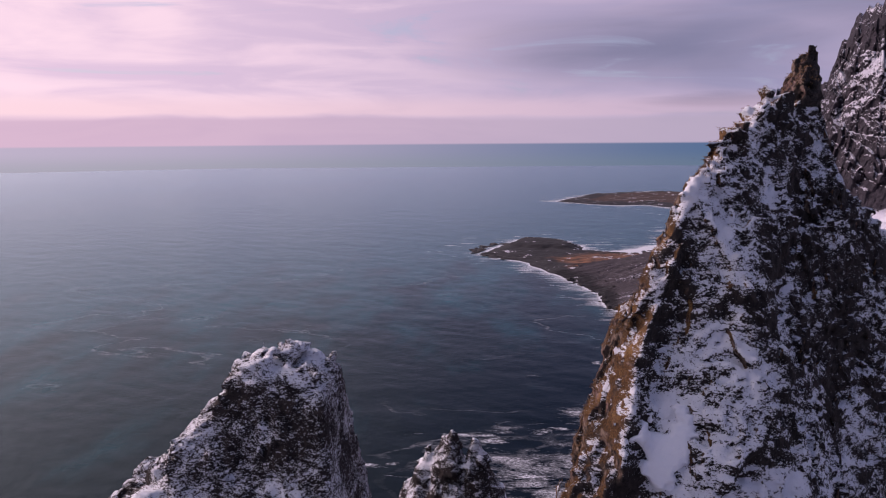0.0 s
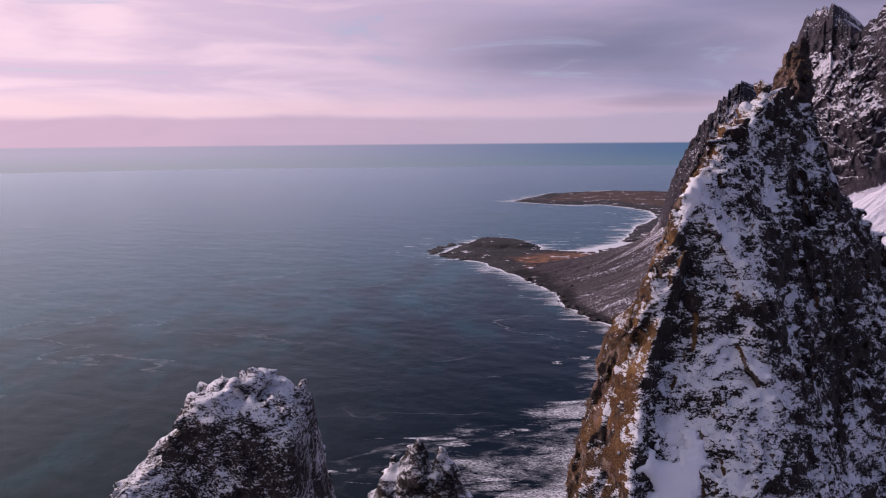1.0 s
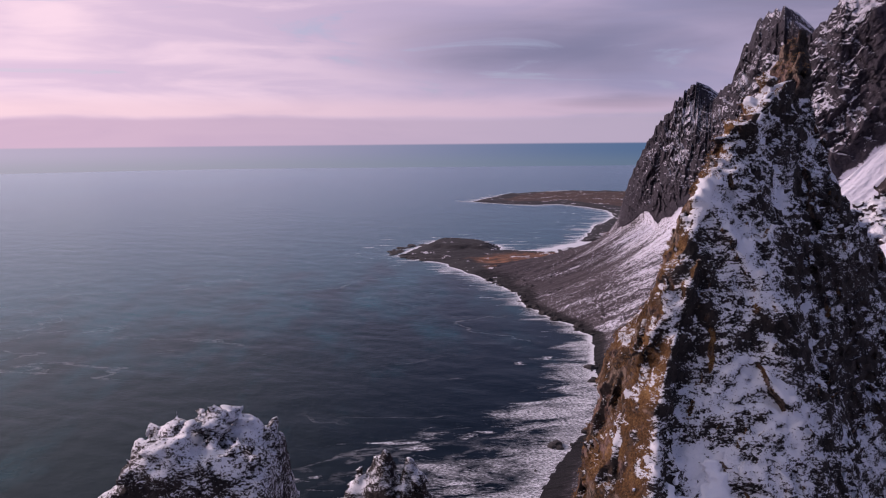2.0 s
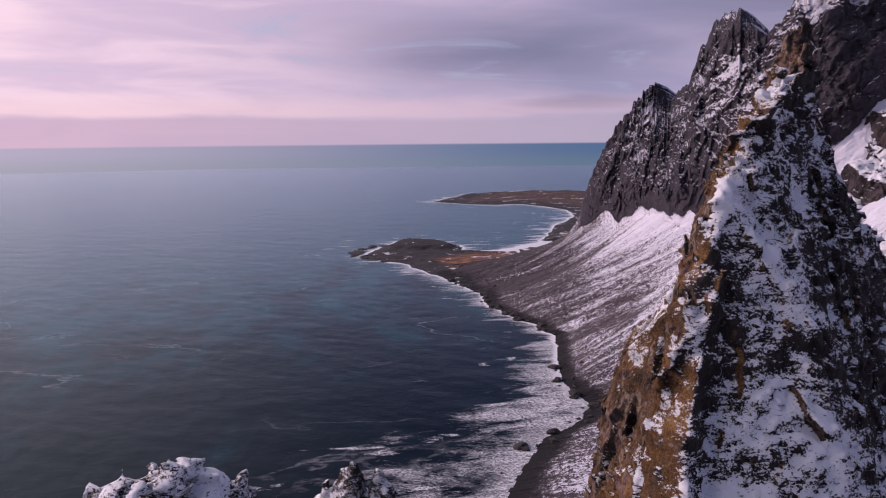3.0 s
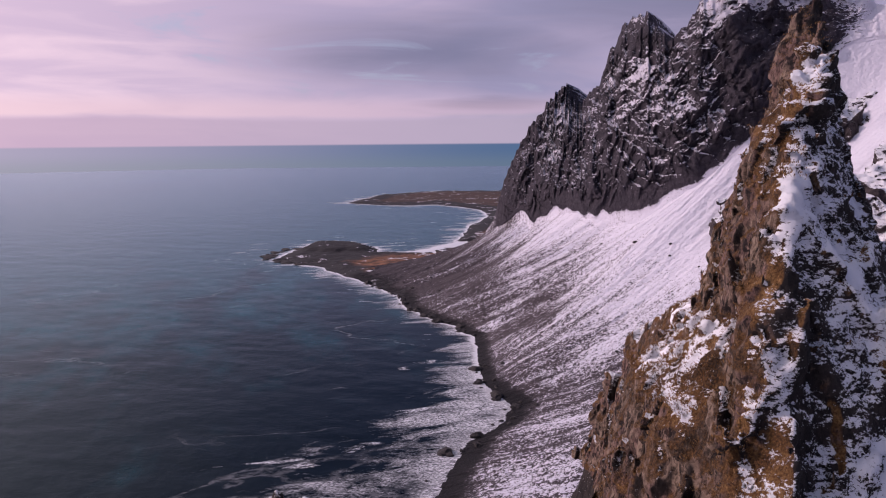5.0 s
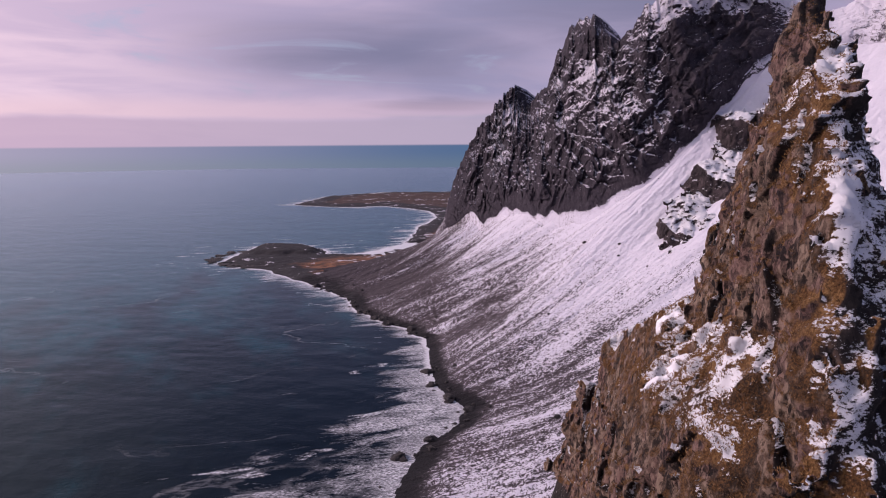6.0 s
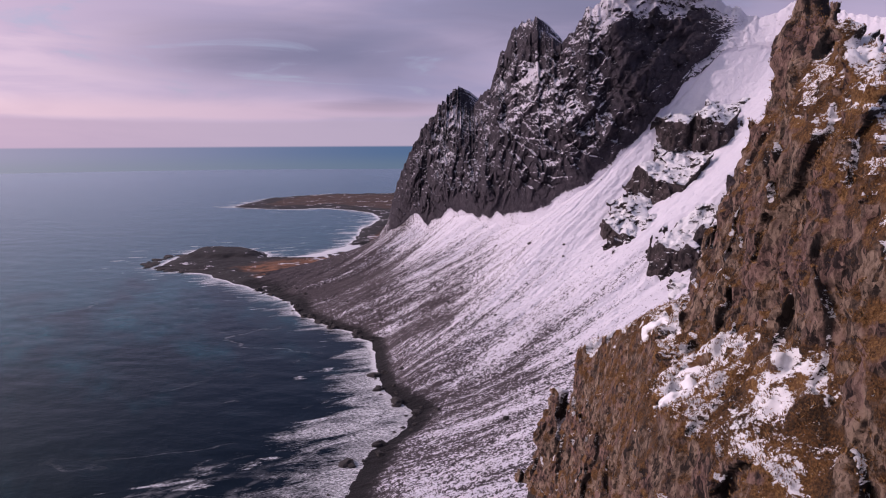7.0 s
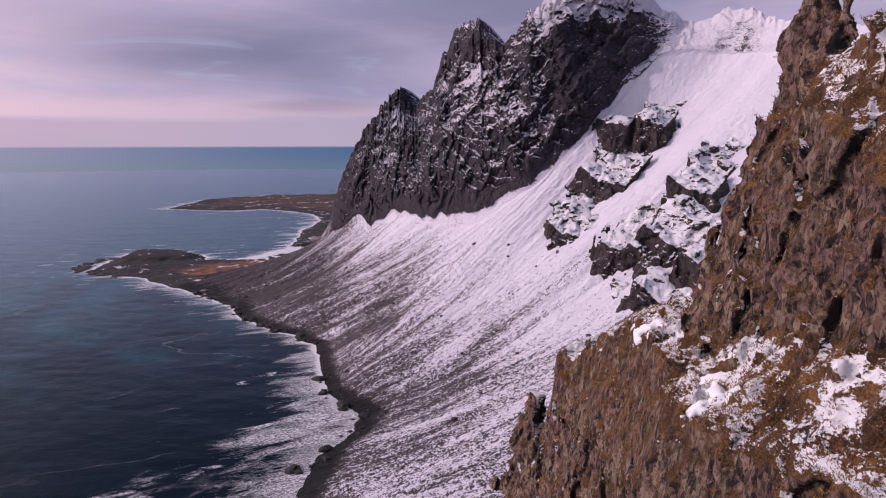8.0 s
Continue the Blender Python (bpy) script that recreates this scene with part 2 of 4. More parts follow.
def rock_material(name, size, dark, mid, snow_lo, snow_hi, lean=0.0, moss=0.0, sheen=0.5, lit_tint=False, fleck=2.9, broad=4.0, rise=1.5):
    """Broken rock with snow on what faces up. size: metres of the main grain. lean: how much less snow stays towards the sun."""
    m, gr, shade = material(name)
    geo = gr.node("ShaderNodeNewGeometry")
    at, nrm = geo.outputs["Position"], geo.outputs["Normal"]
    nz = gr.vec("DOT_PRODUCT", nrm, (0, 0, 1))
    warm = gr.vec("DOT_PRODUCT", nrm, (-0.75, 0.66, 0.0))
    lie = gr.node("ShaderNodeAttribute", attribute_name="lie").outputs["Fac"]
    nz = gr.math("MULTIPLY_ADD", nz, 0.55, gr.math("MULTIPLY", lie, 0.6))
    s = 1.0 / size
    n1 = gr.noise(at, s * 0.13, 11, 0.64, (1, 1, 1.5), 0.3)
    n2 = gr.noise(at, s * 1.5, 8, 0.72, (1, 1, 2.3), 0.5)
    n3 = gr.noise(at, s * 4.6, 6, 0.72, (1, 1, 1.5), 0.3)
    n4 = gr.noise(at, s * 1.1, 9, 0.76, (1, 1, 0.62), 0.1)
    hue = gr.noise(at, s * 0.3, 5, 0.6)
    bent = gr.node("ShaderNodeTexNoise")
    gr.plug(bent, "Vector", at)
    bent.inputs["Scale"].default_value = s * 0.8
    bent = gr.vec("ADD", at, gr.vec("SCALE", gr.vec("SUBTRACT", bent.outputs["Color"], (0.5, 0.5, 0.5)), size * 0.9))
    chip = gr.cells(bent, s * 1.3, (1, 1, 0.5), "F1", "Color")
    chip2 = gr.cells(bent, s * 3.6, (1, 1, 0.6), "F1", "Color")
    chips = gr.math("MULTIPLY_ADD", gr.vec("DOT_PRODUCT", chip, (1, 0, 0)), 0.55, gr.math("MULTIPLY", gr.vec("DOT_PRODUCT", chip2, (0, 1, 0)), 0.45))
    # upright joints: thin dark lines where a noise drawn out upwards crosses its middle
    joint = gr.noise(bent, s * 0.8, 5, 0.62, (1, 1, 0.16))
    joint = gr.math("MULTIPLY", gr.step(gr.math("ABSOLUTE", gr.math("SUBTRACT", joint, 0.5)), 0.016, 0.003), gr.step(n4, 0.40, 0.56))
    tone = gr.math("ADD", gr.math("MULTIPLY", n4, 0.42), gr.math("MULTIPLY", n3, 0.26))
    tone = gr.math("MULTIPLY_ADD", chips, 0.32, tone)
    rock = gr.ramp(tone, [(0.34, dark), (0.54, mid), (0.72, tuple(c * 1.8 for c in mid))])
    if lit_tint:
        # sunlit look put into the colour: paler rock where faces turn sunward
        spread = gr.math("MULTIPLY_ADD", n4, 1.0, gr.math("MULTIPLY", warm, 1.1))
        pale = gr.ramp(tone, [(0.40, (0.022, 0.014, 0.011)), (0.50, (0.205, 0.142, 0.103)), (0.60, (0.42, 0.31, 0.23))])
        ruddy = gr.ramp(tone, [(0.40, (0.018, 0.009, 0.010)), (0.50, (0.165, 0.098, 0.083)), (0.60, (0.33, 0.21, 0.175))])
        rock = gr.mix(gr.step(spread, 0.40, 0.90), rock, gr.mix(gr.step(hue, 0.42, 0.60), pale, ruddy))
    rock = gr.mix(gr.math("MULTIPLY", joint, 0.85), rock, tuple(c * 0.4 for c in dark) + (1,))
    hold = gr.math("ADD", gr.math("MULTIPLY", nz, rise), gr.math("MULTIPLY_ADD", n2, 3.2, -1.6))
    hold = gr.math("ADD", hold, gr.math("MULTIPLY_ADD", n1, broad, -0.5 * broad))
    hold = gr.math("ADD", hold, gr.math("MULTIPLY_ADD", n3, fleck, -0.5 * fleck))
    if lean:
        hold = gr.math("SUBTRACT", hold, gr.math("MULTIPLY", gr.math("MULTIPLY", gr.step(warm, -0.1, 0.45), gr.step(nz, 0.75, 0.35, 0.42, 1.0)), lean))
    snow = gr.step(hold, snow_lo, snow_hi)
    if moss:
        m1 = gr.noise(at, s * 0.42, 9, 0.72, (1, 1, 1.5), 0.5)
        m2 = gr.noise(at, s * 7.0, 5, 0.75)
        held = gr.math("ADD", gr.math("MULTIPLY_ADD", m1, 2.3, -1.15), gr.math("MULTIPLY", nz, 1.7))
        patch = gr.math("MULTIPLY", gr.step(held, 0.42, 0.85), gr.step(gr.math("MULTIPLY_ADD", nz, 0.30, warm), 0.10, 0.45))
        turf = gr.ramp(gr.math("MULTIPLY_ADD", m2, 0.55, gr.math("MULTIPLY", hue, 0.45)), [(0.41, (0.026, 0.013, 0.005)), (0.52, (0.17, 0.080, 0.024)), (0.64, (0.44, 0.25, 0.095))])
        rock = gr.mix(gr.math("MULTIPLY", patch, moss), rock, turf)
    white = gr.mix(n3, (0.74, 0.75, 0.80, 1), (0.86, 0.86, 0.88, 1))
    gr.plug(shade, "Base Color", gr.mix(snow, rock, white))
    gr.plug(shade, "Roughness", gr.math("MULTIPLY_ADD", snow, -0.15, 0.85))
    shade.inputs["Specular IOR Level"].default_value = sheen
    relief = gr.math("ADD", gr.math("MULTIPLY_ADD", n4, 1.6, gr.math("MULTIPLY", n3, 0.6)), gr.math("MULTIPLY_ADD", chips, 0.9, gr.math("MULTIPLY", joint, -0.6)))
    relief = gr.math("ADD", gr.math("MULTIPLY", relief, gr.math("MULTIPLY_ADD", snow, -0.8, 1.0)), gr.math("MULTIPLY", snow, 0.9))
    gr.plug(shade, "Normal", gr.bump(relief, 0.9, size * 0.6))
    return m


MAT_SPIRE = rock_material("lit_tint_basalt", 0.7, (0.014, 0.011, 0.010), (0.045, 0.034, 0.031), 0.70, 0.78, 1.0, 1.0, 0.35, lit_tint=True)
MAT_HORN = rock_material("bare_basalt", 0.7, (0.014, 0.011, 0.010), (0.045, 0.034, 0.031), 2.3, 2.4, 0.6, 0.0, 0.35, lit_tint=True)
MAT_STACK = rock_material("dark_basalt", 1.0, (0.014, 0.012, 0.012), (0.05, 0.039, 0.036), 0.88, 0.96, 0.1, 0.0, 0.35)
MAT_WET = rock_material("wet_black_rock", 0.8, (0.012, 0.011, 0.012), (0.045, 0.038, 0.038), 4.5, 4.7, 0.0, 0.0, 0.6)
MAT_TOWER = rock_material("tower_basalt", 0.45, (0.014, 0.011, 0.011), (0.05, 0.038, 0.035), 0.17, 0.24, 0.1, 0.0, 0.35, broad=3.0, rise=0.35)
MAT_CLIFF = rock_material("mountain_rock", 7.0, (0.030, 0.024, 0.027), (0.085, 0.066, 0.068), 0.90, 1.05, 0.0, 0.0, 0.3, fleck=0.9, broad=1.2)

# ---- coast and mountain: plan ----
COAST = [(-70, -300), (-70, 0), (-48, 70), (-27, 105), (-38, 170), (-24, 203), (22, 214), (34, 262), (50, 330), (80, 400), (108, 448), (138, 475), (153, 498), (148, 520), (150, 560),
         (163, 612), (181, 680), (170, 715), (160, 745), (146, 803), (147, 846), (138, 914), (110, 1007), (86, 1095), (50, 1150), (28, 1190), (60, 1270),
         (88, 1335), (130, 1330), (172, 1268), (166, 1212), (220, 1198), (273, 1222), (330, 1280), (420, 1500), (520, 1700), (553, 1844), (526, 1970),
         (474, 2075), (400, 2062), (334, 2098), (257, 2184), (380, 2420), (592, 2560), (760, 2490), (1500, 2600), (1500, -300)]


def inland(x, y):
    """Metres from the coast, positive on land."""
    x, y = np.asarray(x, np.float64), np.asarray(y, np.float64)
    best, inside = np.full(x.shape, 1e18), np.zeros(x.shape, bool)
    for (ax, ay), (bx, by) in zip(COAST, COAST[1:] + COAST[:1]):
        dx, dy = bx - ax, by - ay
        f = np.clip(((x - ax) * dx + (y - ay) * dy) / (dx * dx + dy * dy), 0, 1)
        best = np.minimum(best, (x - ax - f * dx) ** 2 + (y - ay - f * dy) ** 2)
        if dy:
            inside ^= ((ay > y) != (by > y)) & (x < ax + (y - ay) * dx / dy)
    d = np.sqrt(best)
    wob = 5 * fbm(x / 38, y / 38, 0.5, 4, 21) * np.clip(y / 700, 0.35, 1.2)
    return np.where(inside, d, -d) + wob + np.clip((y - 850) / 300, 0, 1) * 9 + np.clip((y - 1700) / 300, 0, 1) * 8


PX, PY = -10.0, 60.0   # the point about which mountain and sea are laid out in rings
# fall lines of the mountain: a place by the water, the foot of the cliffs, the crest
SHORE = [(96, 1058), (117, 994), (128, 950), (134, 924), (137, 911), (141, 895), (144, 867), (147, 843), (146, 821), (146, 803), (150, 787), (154, 768), (158,
         756), (162, 741), (167, 725), (173, 710), (178, 692), (181, 681), (173, 647), (162, 607), (157, 587), (154, 566), (150, 545), (149, 534), (149, 524),
         (148, 514), (147, 493), (128, 466), (101, 439), (70, 379), (45, 310)]
FOOT = [(241, 1078, 11), (277, 1023, 39), (290, 991, 54), (298, 957, 65), (304, 921, 77), (308, 882, 65), (311, 838, 82), (312, 801, 93), (316, 766, 101),
        (318, 737, 90), (323, 715, 94), (328, 690, 97), (332, 675, 96), (338, 657, 106), (348, 639, 120), (358, 623, 132), (371, 611, 144), (378, 604, 152),
        (400, 594, 176), (438, 593, 216), (477, 591, 249), (504, 577, 254), (524, 557, 255), (526, 534, 252), (526, 512, 249), (526, 492, 253), (529, 444,
        246), (534, 395, 239), (547, 334, 229), (560, 249, 220), (570, 150, 200)]
CREST = [(262, 1097, 12), (295, 1043, 38), (306, 1018, 65), (313, 1002, 115), (324, 982, 159), (337, 957, 191), (352, 927, 223), (363, 910, 236), (372, 898,
         218), (383, 862, 235), (388, 845, 272), (387, 804, 301), (385, 775, 304), (382, 742, 290), (381, 699, 269), (392, 683, 288), (400, 673, 303), (420,
         657, 319), (447, 641, 324), (481, 624, 310), (505, 613, 294), (525, 597, 285), (541, 571, 293), (542, 547, 292), (539, 523, 279), (536, 500, 272),
         (537, 450, 264), (540, 400, 255), (550, 336, 244), (563, 250, 231), (575, 150, 210)]


def build_mountain():
    """One sheet from the water's edge up the scree and cliffs to the crest and down behind it."""
    knots = np.arange(len(FOOT))
    step = [0.0]
    for a, b, c, d in zip(SHORE, FOOT, SHORE[1:], FOOT[1:]):
        step.append(step[-1] + max(4.0, math.hypot(*(0.5 * (a[k] + b[k] - c[k] - d[k]) for k in (0, 1)))))
    arc = np.linspace(0, step[-1], 1150)
    q = np.interp(arc, step, knots)

    def line(rows, m, wide=21):
        v = np.interp(q, knots, [p[m] for p in rows])
        return np.convolve(np.pad(v, wide // 2, mode="edge"), np.ones(wide) / wide, "valid")

    sx, sy, fx, fy, fz = line(SHORE, 0), line(SHORE, 1), line(FOOT, 0), line(FOOT, 1), line(FOOT, 2, 11)
    cx, cy, cz = line(CREST, 0), line(CREST, 1), line(CREST, 2, 7)
    tall = np.clip((cz - fz - 12) / 90, 0, 1)
    fz = fz + tall * (6 * lump(arc / 24, 0.3, 0, 3) + 3 * lump(arc / 9, 0.3, 0, 4))
    cz = cz + (0.3 + 0.7 * tall) * (4.5 * ridged(arc / 16, 0.3, 0, 3, 5) + 3.6 * ridged(arc / 5, 0.7, 0, 3, 7) - 3) + 1.5 * fbm(arc / 25, 0.2, 0, 4, 8)
    # the water's edge on each line: the first wet place on the way down
    probe = np.linspace(0.25, 1.35, 440)[:, None]
    wet = inland(fx + (sx - fx) * probe, fy + (sy - fy) * probe) < 0
    edge = np.where(wet.any(0), probe[wet.argmax(0), 0], 1.35)
    ex, ey = fx + (sx - fx) * edge, fy + (sy - fy) * edge
    run = np.hypot(fx - ex, fy - ey)
    f = (np.linspace(0, 1, 260)[:, None] - 0.04) / 0.96
    x1, y1 = ex + (fx - ex) * f, ey + (fy - ey) * f
    past = f * run
    power = np.interp(q, [0, 3, 12, 17, 22, 26, 30], [1.9, 1.7, 1.2, 1.2, 1.32, 1.45, 1.45])
    z1 = np.where(past < 0, past * 0.15, np.minimum(past * 0.12, 3.0)) + (fz - 3) * np.clip(f, 0, 1) ** power
    a1 = np.broadcast_to(arc, x1.shape)
    mid = np.clip(f * (1 - f) * 4, 0, 1)
    z1 = z1 + mid * (1.3 * fbm(a1 / 8, past / 90, 0.2, 4, 31) + 5 * lump(a1 / 55, past / 200, 0, 33)) + np.clip(past / 20, 0, 1) * 0.55 * fbm(a1 / 3.5, past / 5, 0, 3, 36)
    up = np.linspace(0, 1, 270)[1:, None]
    x2, y2 = fx + (cx - fx) * up, fy + (cy - fy) * up
    z2 = fz + (cz - fz) * (0.45 * np.sqrt(up) + 0.55 * up)
    a2 = np.broadcast_to(arc, x2.shape)
    rock = tall * np.clip(up * 9, 0, 1) * np.clip((1 - up) * 6 + 0.25, 0, 1)
    wa, wz = a2 + 5 * lump(a2 / 14, z2 / 20, 0, 46), z2 + 5 * lump(a2 / 12, z2 / 12, 0, 47)
    butt = ridged((wa + 0.25 * z2) / 70, z2 / 200, 0.4, 2, 41) * 11 + ridged((wa - 0.5 * z2) / 30, z2 / 55, 1.4, 3, 42) * 7 + ridged((wa - 0.3 * z2) / 9, z2 / 19, 2.4, 3, 49) * 1.3
    # ledges that climb across the face
    climb = (wz + 0.42 * wa + 9 * lump(a2 / 35, z2 / 35, 0, 50)) / 15
    climb2 = (wz - 0.3 * wa + 5 * lump(a2 / 15, z2 / 15, 0, 52)) / 6.5
    shelf = 5.5 * (climb - np.floor(climb) - 0.5) * np.clip(0.5 + 1.2 * lump(a2 / 40, z2 / 25, 0, 51), 0, 1) + 2.4 * (climb2 - np.floor(climb2) - 0.5) * np.clip(0.5 + 1.2 * lump(a2 / 18, z2 / 14, 0, 53), 0, 1)
    bv, bd = blocks(wa / 9, (wz + 0.35 * wa) / 13, 0 * wa, 44)
    cv, cd = blocks(wa / 3.4, (wz + 0.35 * wa) / 4.5, 0 * wa, 48)
    out = rock * (butt * np.clip(1.6 - up, 0.6, 1) + shelf + 2.6 * bv + 1.3 * cv - 3)
    gone = np.hypot(cx - fx, cy - fy) + 1e-6
    ox, oy = -(cx - fx) / gone, -(cy - fy) / gone
    x2, y2 = x2 + ox * out, y2 + oy * out
    z2 = z2 + rock * 2.0 * fbm(wa / 6, up * 30, z2 / 8, 4, 45)
    back = np.linspace(0, 1, 12)[1:, None]
    x3, y3, z3 = x2[-1] + back * 220, y2[-1] + back * 120, z2[-1] - back ** 1.5 * 190
    crag = np.clip((up - 0.01 + 0.03 * lump(a2 / 22, 0.5, 0, 9)) * 60, 0, 1) * np.clip(tall * 3 - 0.55 * np.clip(q - 18, 0, 1), 0, 1)
    # wind-packed snow on the summit, the bare wall below it, and the drifted bands of the second peak
    cap = np.clip((up - 0.70) * 9 + 0.5 * lump(a2 / 9, z2 / 9, 0, 55), 0, 1) * np.clip((q - 15.2) * 0.8, 0, 1)
    bare = np.clip(1.5 - np.abs(q - 18.2) / 1.5, 0, 1) * np.clip((0.74 - up) * 9, 0, 1) * np.clip(up * 5 - 0.2, 0, 1)
    cowl = np.clip(1.4 - np.abs(q - 12.2) / 1.0, 0, 1) * np.clip(1.5 - np.abs(up - 0.82) / 0.07, 0, 1)
    sash = np.clip(1.4 - np.abs(q - 12.2) / 1.6, 0, 1) * np.clip(1.5 - np.abs(up - 0.62) / 0.08, 0, 1)
    tip = np.clip(1.4 - np.abs(q - 12.0) / 0.9, 0, 1) * np.clip((up - 0.93) * 20, 0, 1)
    tops = np.clip((up - 0.80) * 7, 0, 1) * np.clip((14.5 - q) * 1.5, 0, 1)
    drift = 0.24 - butt / 70 + 0.75 * cap - 0.75 * bare - 0.5 * cowl + 0.42 * sash + 0.3 * tip - 0.5 * tops
    whole = new("mountain")
    tagged(whole, "steep dark mountain with snowy ledges above a streaked scree slope", "mountain")
    join = lambda a, b: np.concatenate([a[-1:], b])  # noqa: E731
    sheets = (("scree_slope", x1, y1, z1, past, 0 * x1, 0 * x1, "dark scree streaked with wind-blown snow"),
              ("cliff_face", join(x1, x2), join(y1, y2), join(z1, z2), run + 60 * np.concatenate([[[0]], up]) + 0 * join(x1, x2), join(0 * x1, crag), join(0 * x1, drift), "dark buttressed rock face with snow on its ledges"),
              ("back_slope", join(x2, x3), join(y2, y3), join(z2, z3), run + 60 + 80 * np.concatenate([[[0]], back]) + 0 * join(x2, x3), join(crag, 0 * x3 + tall), join(drift, 0 * x3 + np.clip((q - 14) / 2, -0.1, 1)), "snowy slope behind the crest"))
    for name, x, y, z, dist, rocky, drifted, label in sheets:
        me = mesh_of(name, np.stack([x, y, z], -1).reshape(-1, 3), grid_faces(len(x), len(arc)), MAT_LAND)
        give(me, "arc", np.broadcast_to(arc, x.shape).ravel())
        give(me, "range", np.asarray(dist).ravel())
        give(me, "drift", drifted.ravel())
        give(me, "crag", rocky.ravel())
        part(name, me, whole, label)
    return x1, y1, z1


def build_lowland():
    xs, ys = np.arange(-60, 1300, 5.0), np.concatenate([np.arange(830, 1420, 4.0), np.arange(1420, 2700, 10.0)])
    x, y = np.meshgrid(xs, ys)
    d = inland(x, y)
    knob = 5.5 * np.exp(-(((x - 105) / 55) ** 2 + ((y - 1270) / 75) ** 2)) + 6 * np.exp(-(((x - 520) / 180) ** 2 + ((y - 2350) / 160) ** 2))
    flat_top = np.hypot((x - 118) * 0.95, y - 1288) + 14 * fbm(x / 26, y / 26, 0.3, 4, 55)
    knob = knob * 0.4 + 3.6 * np.clip((66 - flat_top) / 7, 0, 1)
    z = np.where(d < 0, d * 0.1, np.minimum(d * 0.14, 3.2) + np.clip(d / 16, 0, 1) * (knob + 1.6 * fbm(x / 45, y / 45, 0, 5, 51) + 0.8 * fbm(x / 9, y / 9, 0, 3, 52)))
    z = z - np.where((y < 1300) & (x > 190), np.clip((x - 190) / 60, 0, 1) * 4, 0)
    me = mesh_of("ground", np.stack([x, y, z], -1).reshape(-1, 3), grid_faces(len(ys), len(xs)), MAT_LOW)
    give(me, "shore", d.ravel())
    return tagged(new("ground", me), "low dark headland with brown grass and thin snow", "headland", kind="structure")


def build_sea():
    core = np.radians(np.arange(-42, 62, 0.11))
    az = np.concatenate([core, np.radians(np.arange(64, 318, 4.0))])
    r = np.concatenate([[5.0, 60, 140, 220], 270 * 1.0085 ** np.arange(0, 350)])
    rr, aa = np.meshgrid(r, az, indexing="ij")
    x, y = PX + rr * np.sin(aa), PY + rr * np.cos(aa)
    d = inland(x, y)
    calm = np.clip(-d / 60, 0.15, 1) * np.clip(1500 / rr, 0.0, 1)
    q = x * 0.42 + y * 0.9
    z = calm * (0.16 * lump(x / 45, q / 24, 0, 61) + 0.16 * fbm(x / 15, q / 9, 0, 3, 62))
    # surf: how far out it breaks along the coast
    wide = np.interp(y, [150, 300, 400, 470, 540, 600, 690, 800, 1000, 1120, 1220, 1300, 1700, 2300], [25, 60, 85, 75, 52, 36, 30, 36, 34, 40, 48, 40, 55, 45])
    me = mesh_of("sea", np.stack([x, y, z], -1).reshape(-1, 3), grid_faces(len(r), len(az), True), MAT_SEA)
    give(me, "shore", (-d / wide).ravel())
    return tagged(new("water", me), "cold grey-green sea with surf along the shore", "sea", kind="structure")


# land: scree with streaks of snow below, cliffs above
MAT_LAND, gl, sl = material("mountain_and_scree")
geo = gl.node("ShaderNodeNewGeometry")
at = geo.outputs["Position"]
nz = gl.vec("DOT_PRODUCT", geo.outputs["Normal"], (0, 0, 1))
hgt = gl.vec("DOT_PRODUCT", at, (0, 0, 1))
arc = gl.node("ShaderNodeAttribute", attribute_name="arc").outputs["Fac"]
rng = gl.node("ShaderNodeAttribute", attribute_name="range").outputs["Fac"]
crag = gl.node("ShaderNodeAttribute", attribute_name="crag").outputs["Fac"]
drift = gl.node("ShaderNodeAttribute", attribute_name="drift").outputs["Fac"]
lay = gl.node("ShaderNodeCombineXYZ")
gl.plug(lay, 0, arc)
gl.plug(lay, 1, rng)
lay = lay.outputs[0]
streak = gl.noise(lay, 0.62, 6, 0.68, (1, 0.06, 0), 0.9)
streak2 = gl.noise(lay, 0.045, 6, 0.6, (1, 0.2, 0), 0.9)
spots = gl.noise(at, 0.35, 6, 0.65)
fine = gl.noise(at, 1.4, 5, 0.65)
big = gl.noise(at, 0.012, 4, 0.5)
ledge = gl.noise(at, 0.17, 9, 0.70, (1, 1, 1.6), 0.6)
stone = gl.ramp(gl.math("MULTIPLY_ADD", spots, 0.5, gl.math("MULTIPLY", fine, 0.5)), [(0.3, (0.028, 0.024, 0.029)), (0.6, (0.085, 0.071, 0.078)), (0.85, (0.15, 0.13, 0.14))])
shift = gl.node("ShaderNodeTexNoise")
gl.plug(shift, "Vector", at)
shift.inputs["Scale"].default_value = 0.12
shift = gl.vec("ADD", at, gl.vec("SCALE", gl.vec("SUBTRACT", shift.outputs["Color"], (0.5, 0.5, 0.5)), 7.0))
flake = gl.math("MULTIPLY_ADD", gl.vec("DOT_PRODUCT", gl.cells(shift, 0.22, (1, 1, 0.42), "F1", "Color"), (1, 0, 0)), 0.55,
                gl.math("MULTIPLY", gl.vec("DOT_PRODUCT", gl.cells(shift, 0.6, (1, 1, 0.5), "F1", "Color"), (0, 1, 0)), 0.45))
wall = gl.ramp(gl.math("MULTIPLY_ADD", ledge, 0.42, gl.math("MULTIPLY_ADD", flake, 0.30, gl.math("MULTIPLY", spots, 0.28))), [(0.3, (0.022, 0.020, 0.028)), (0.6, (0.060, 0.051, 0.064)), (0.85, (0.11, 0.093, 0.105))])
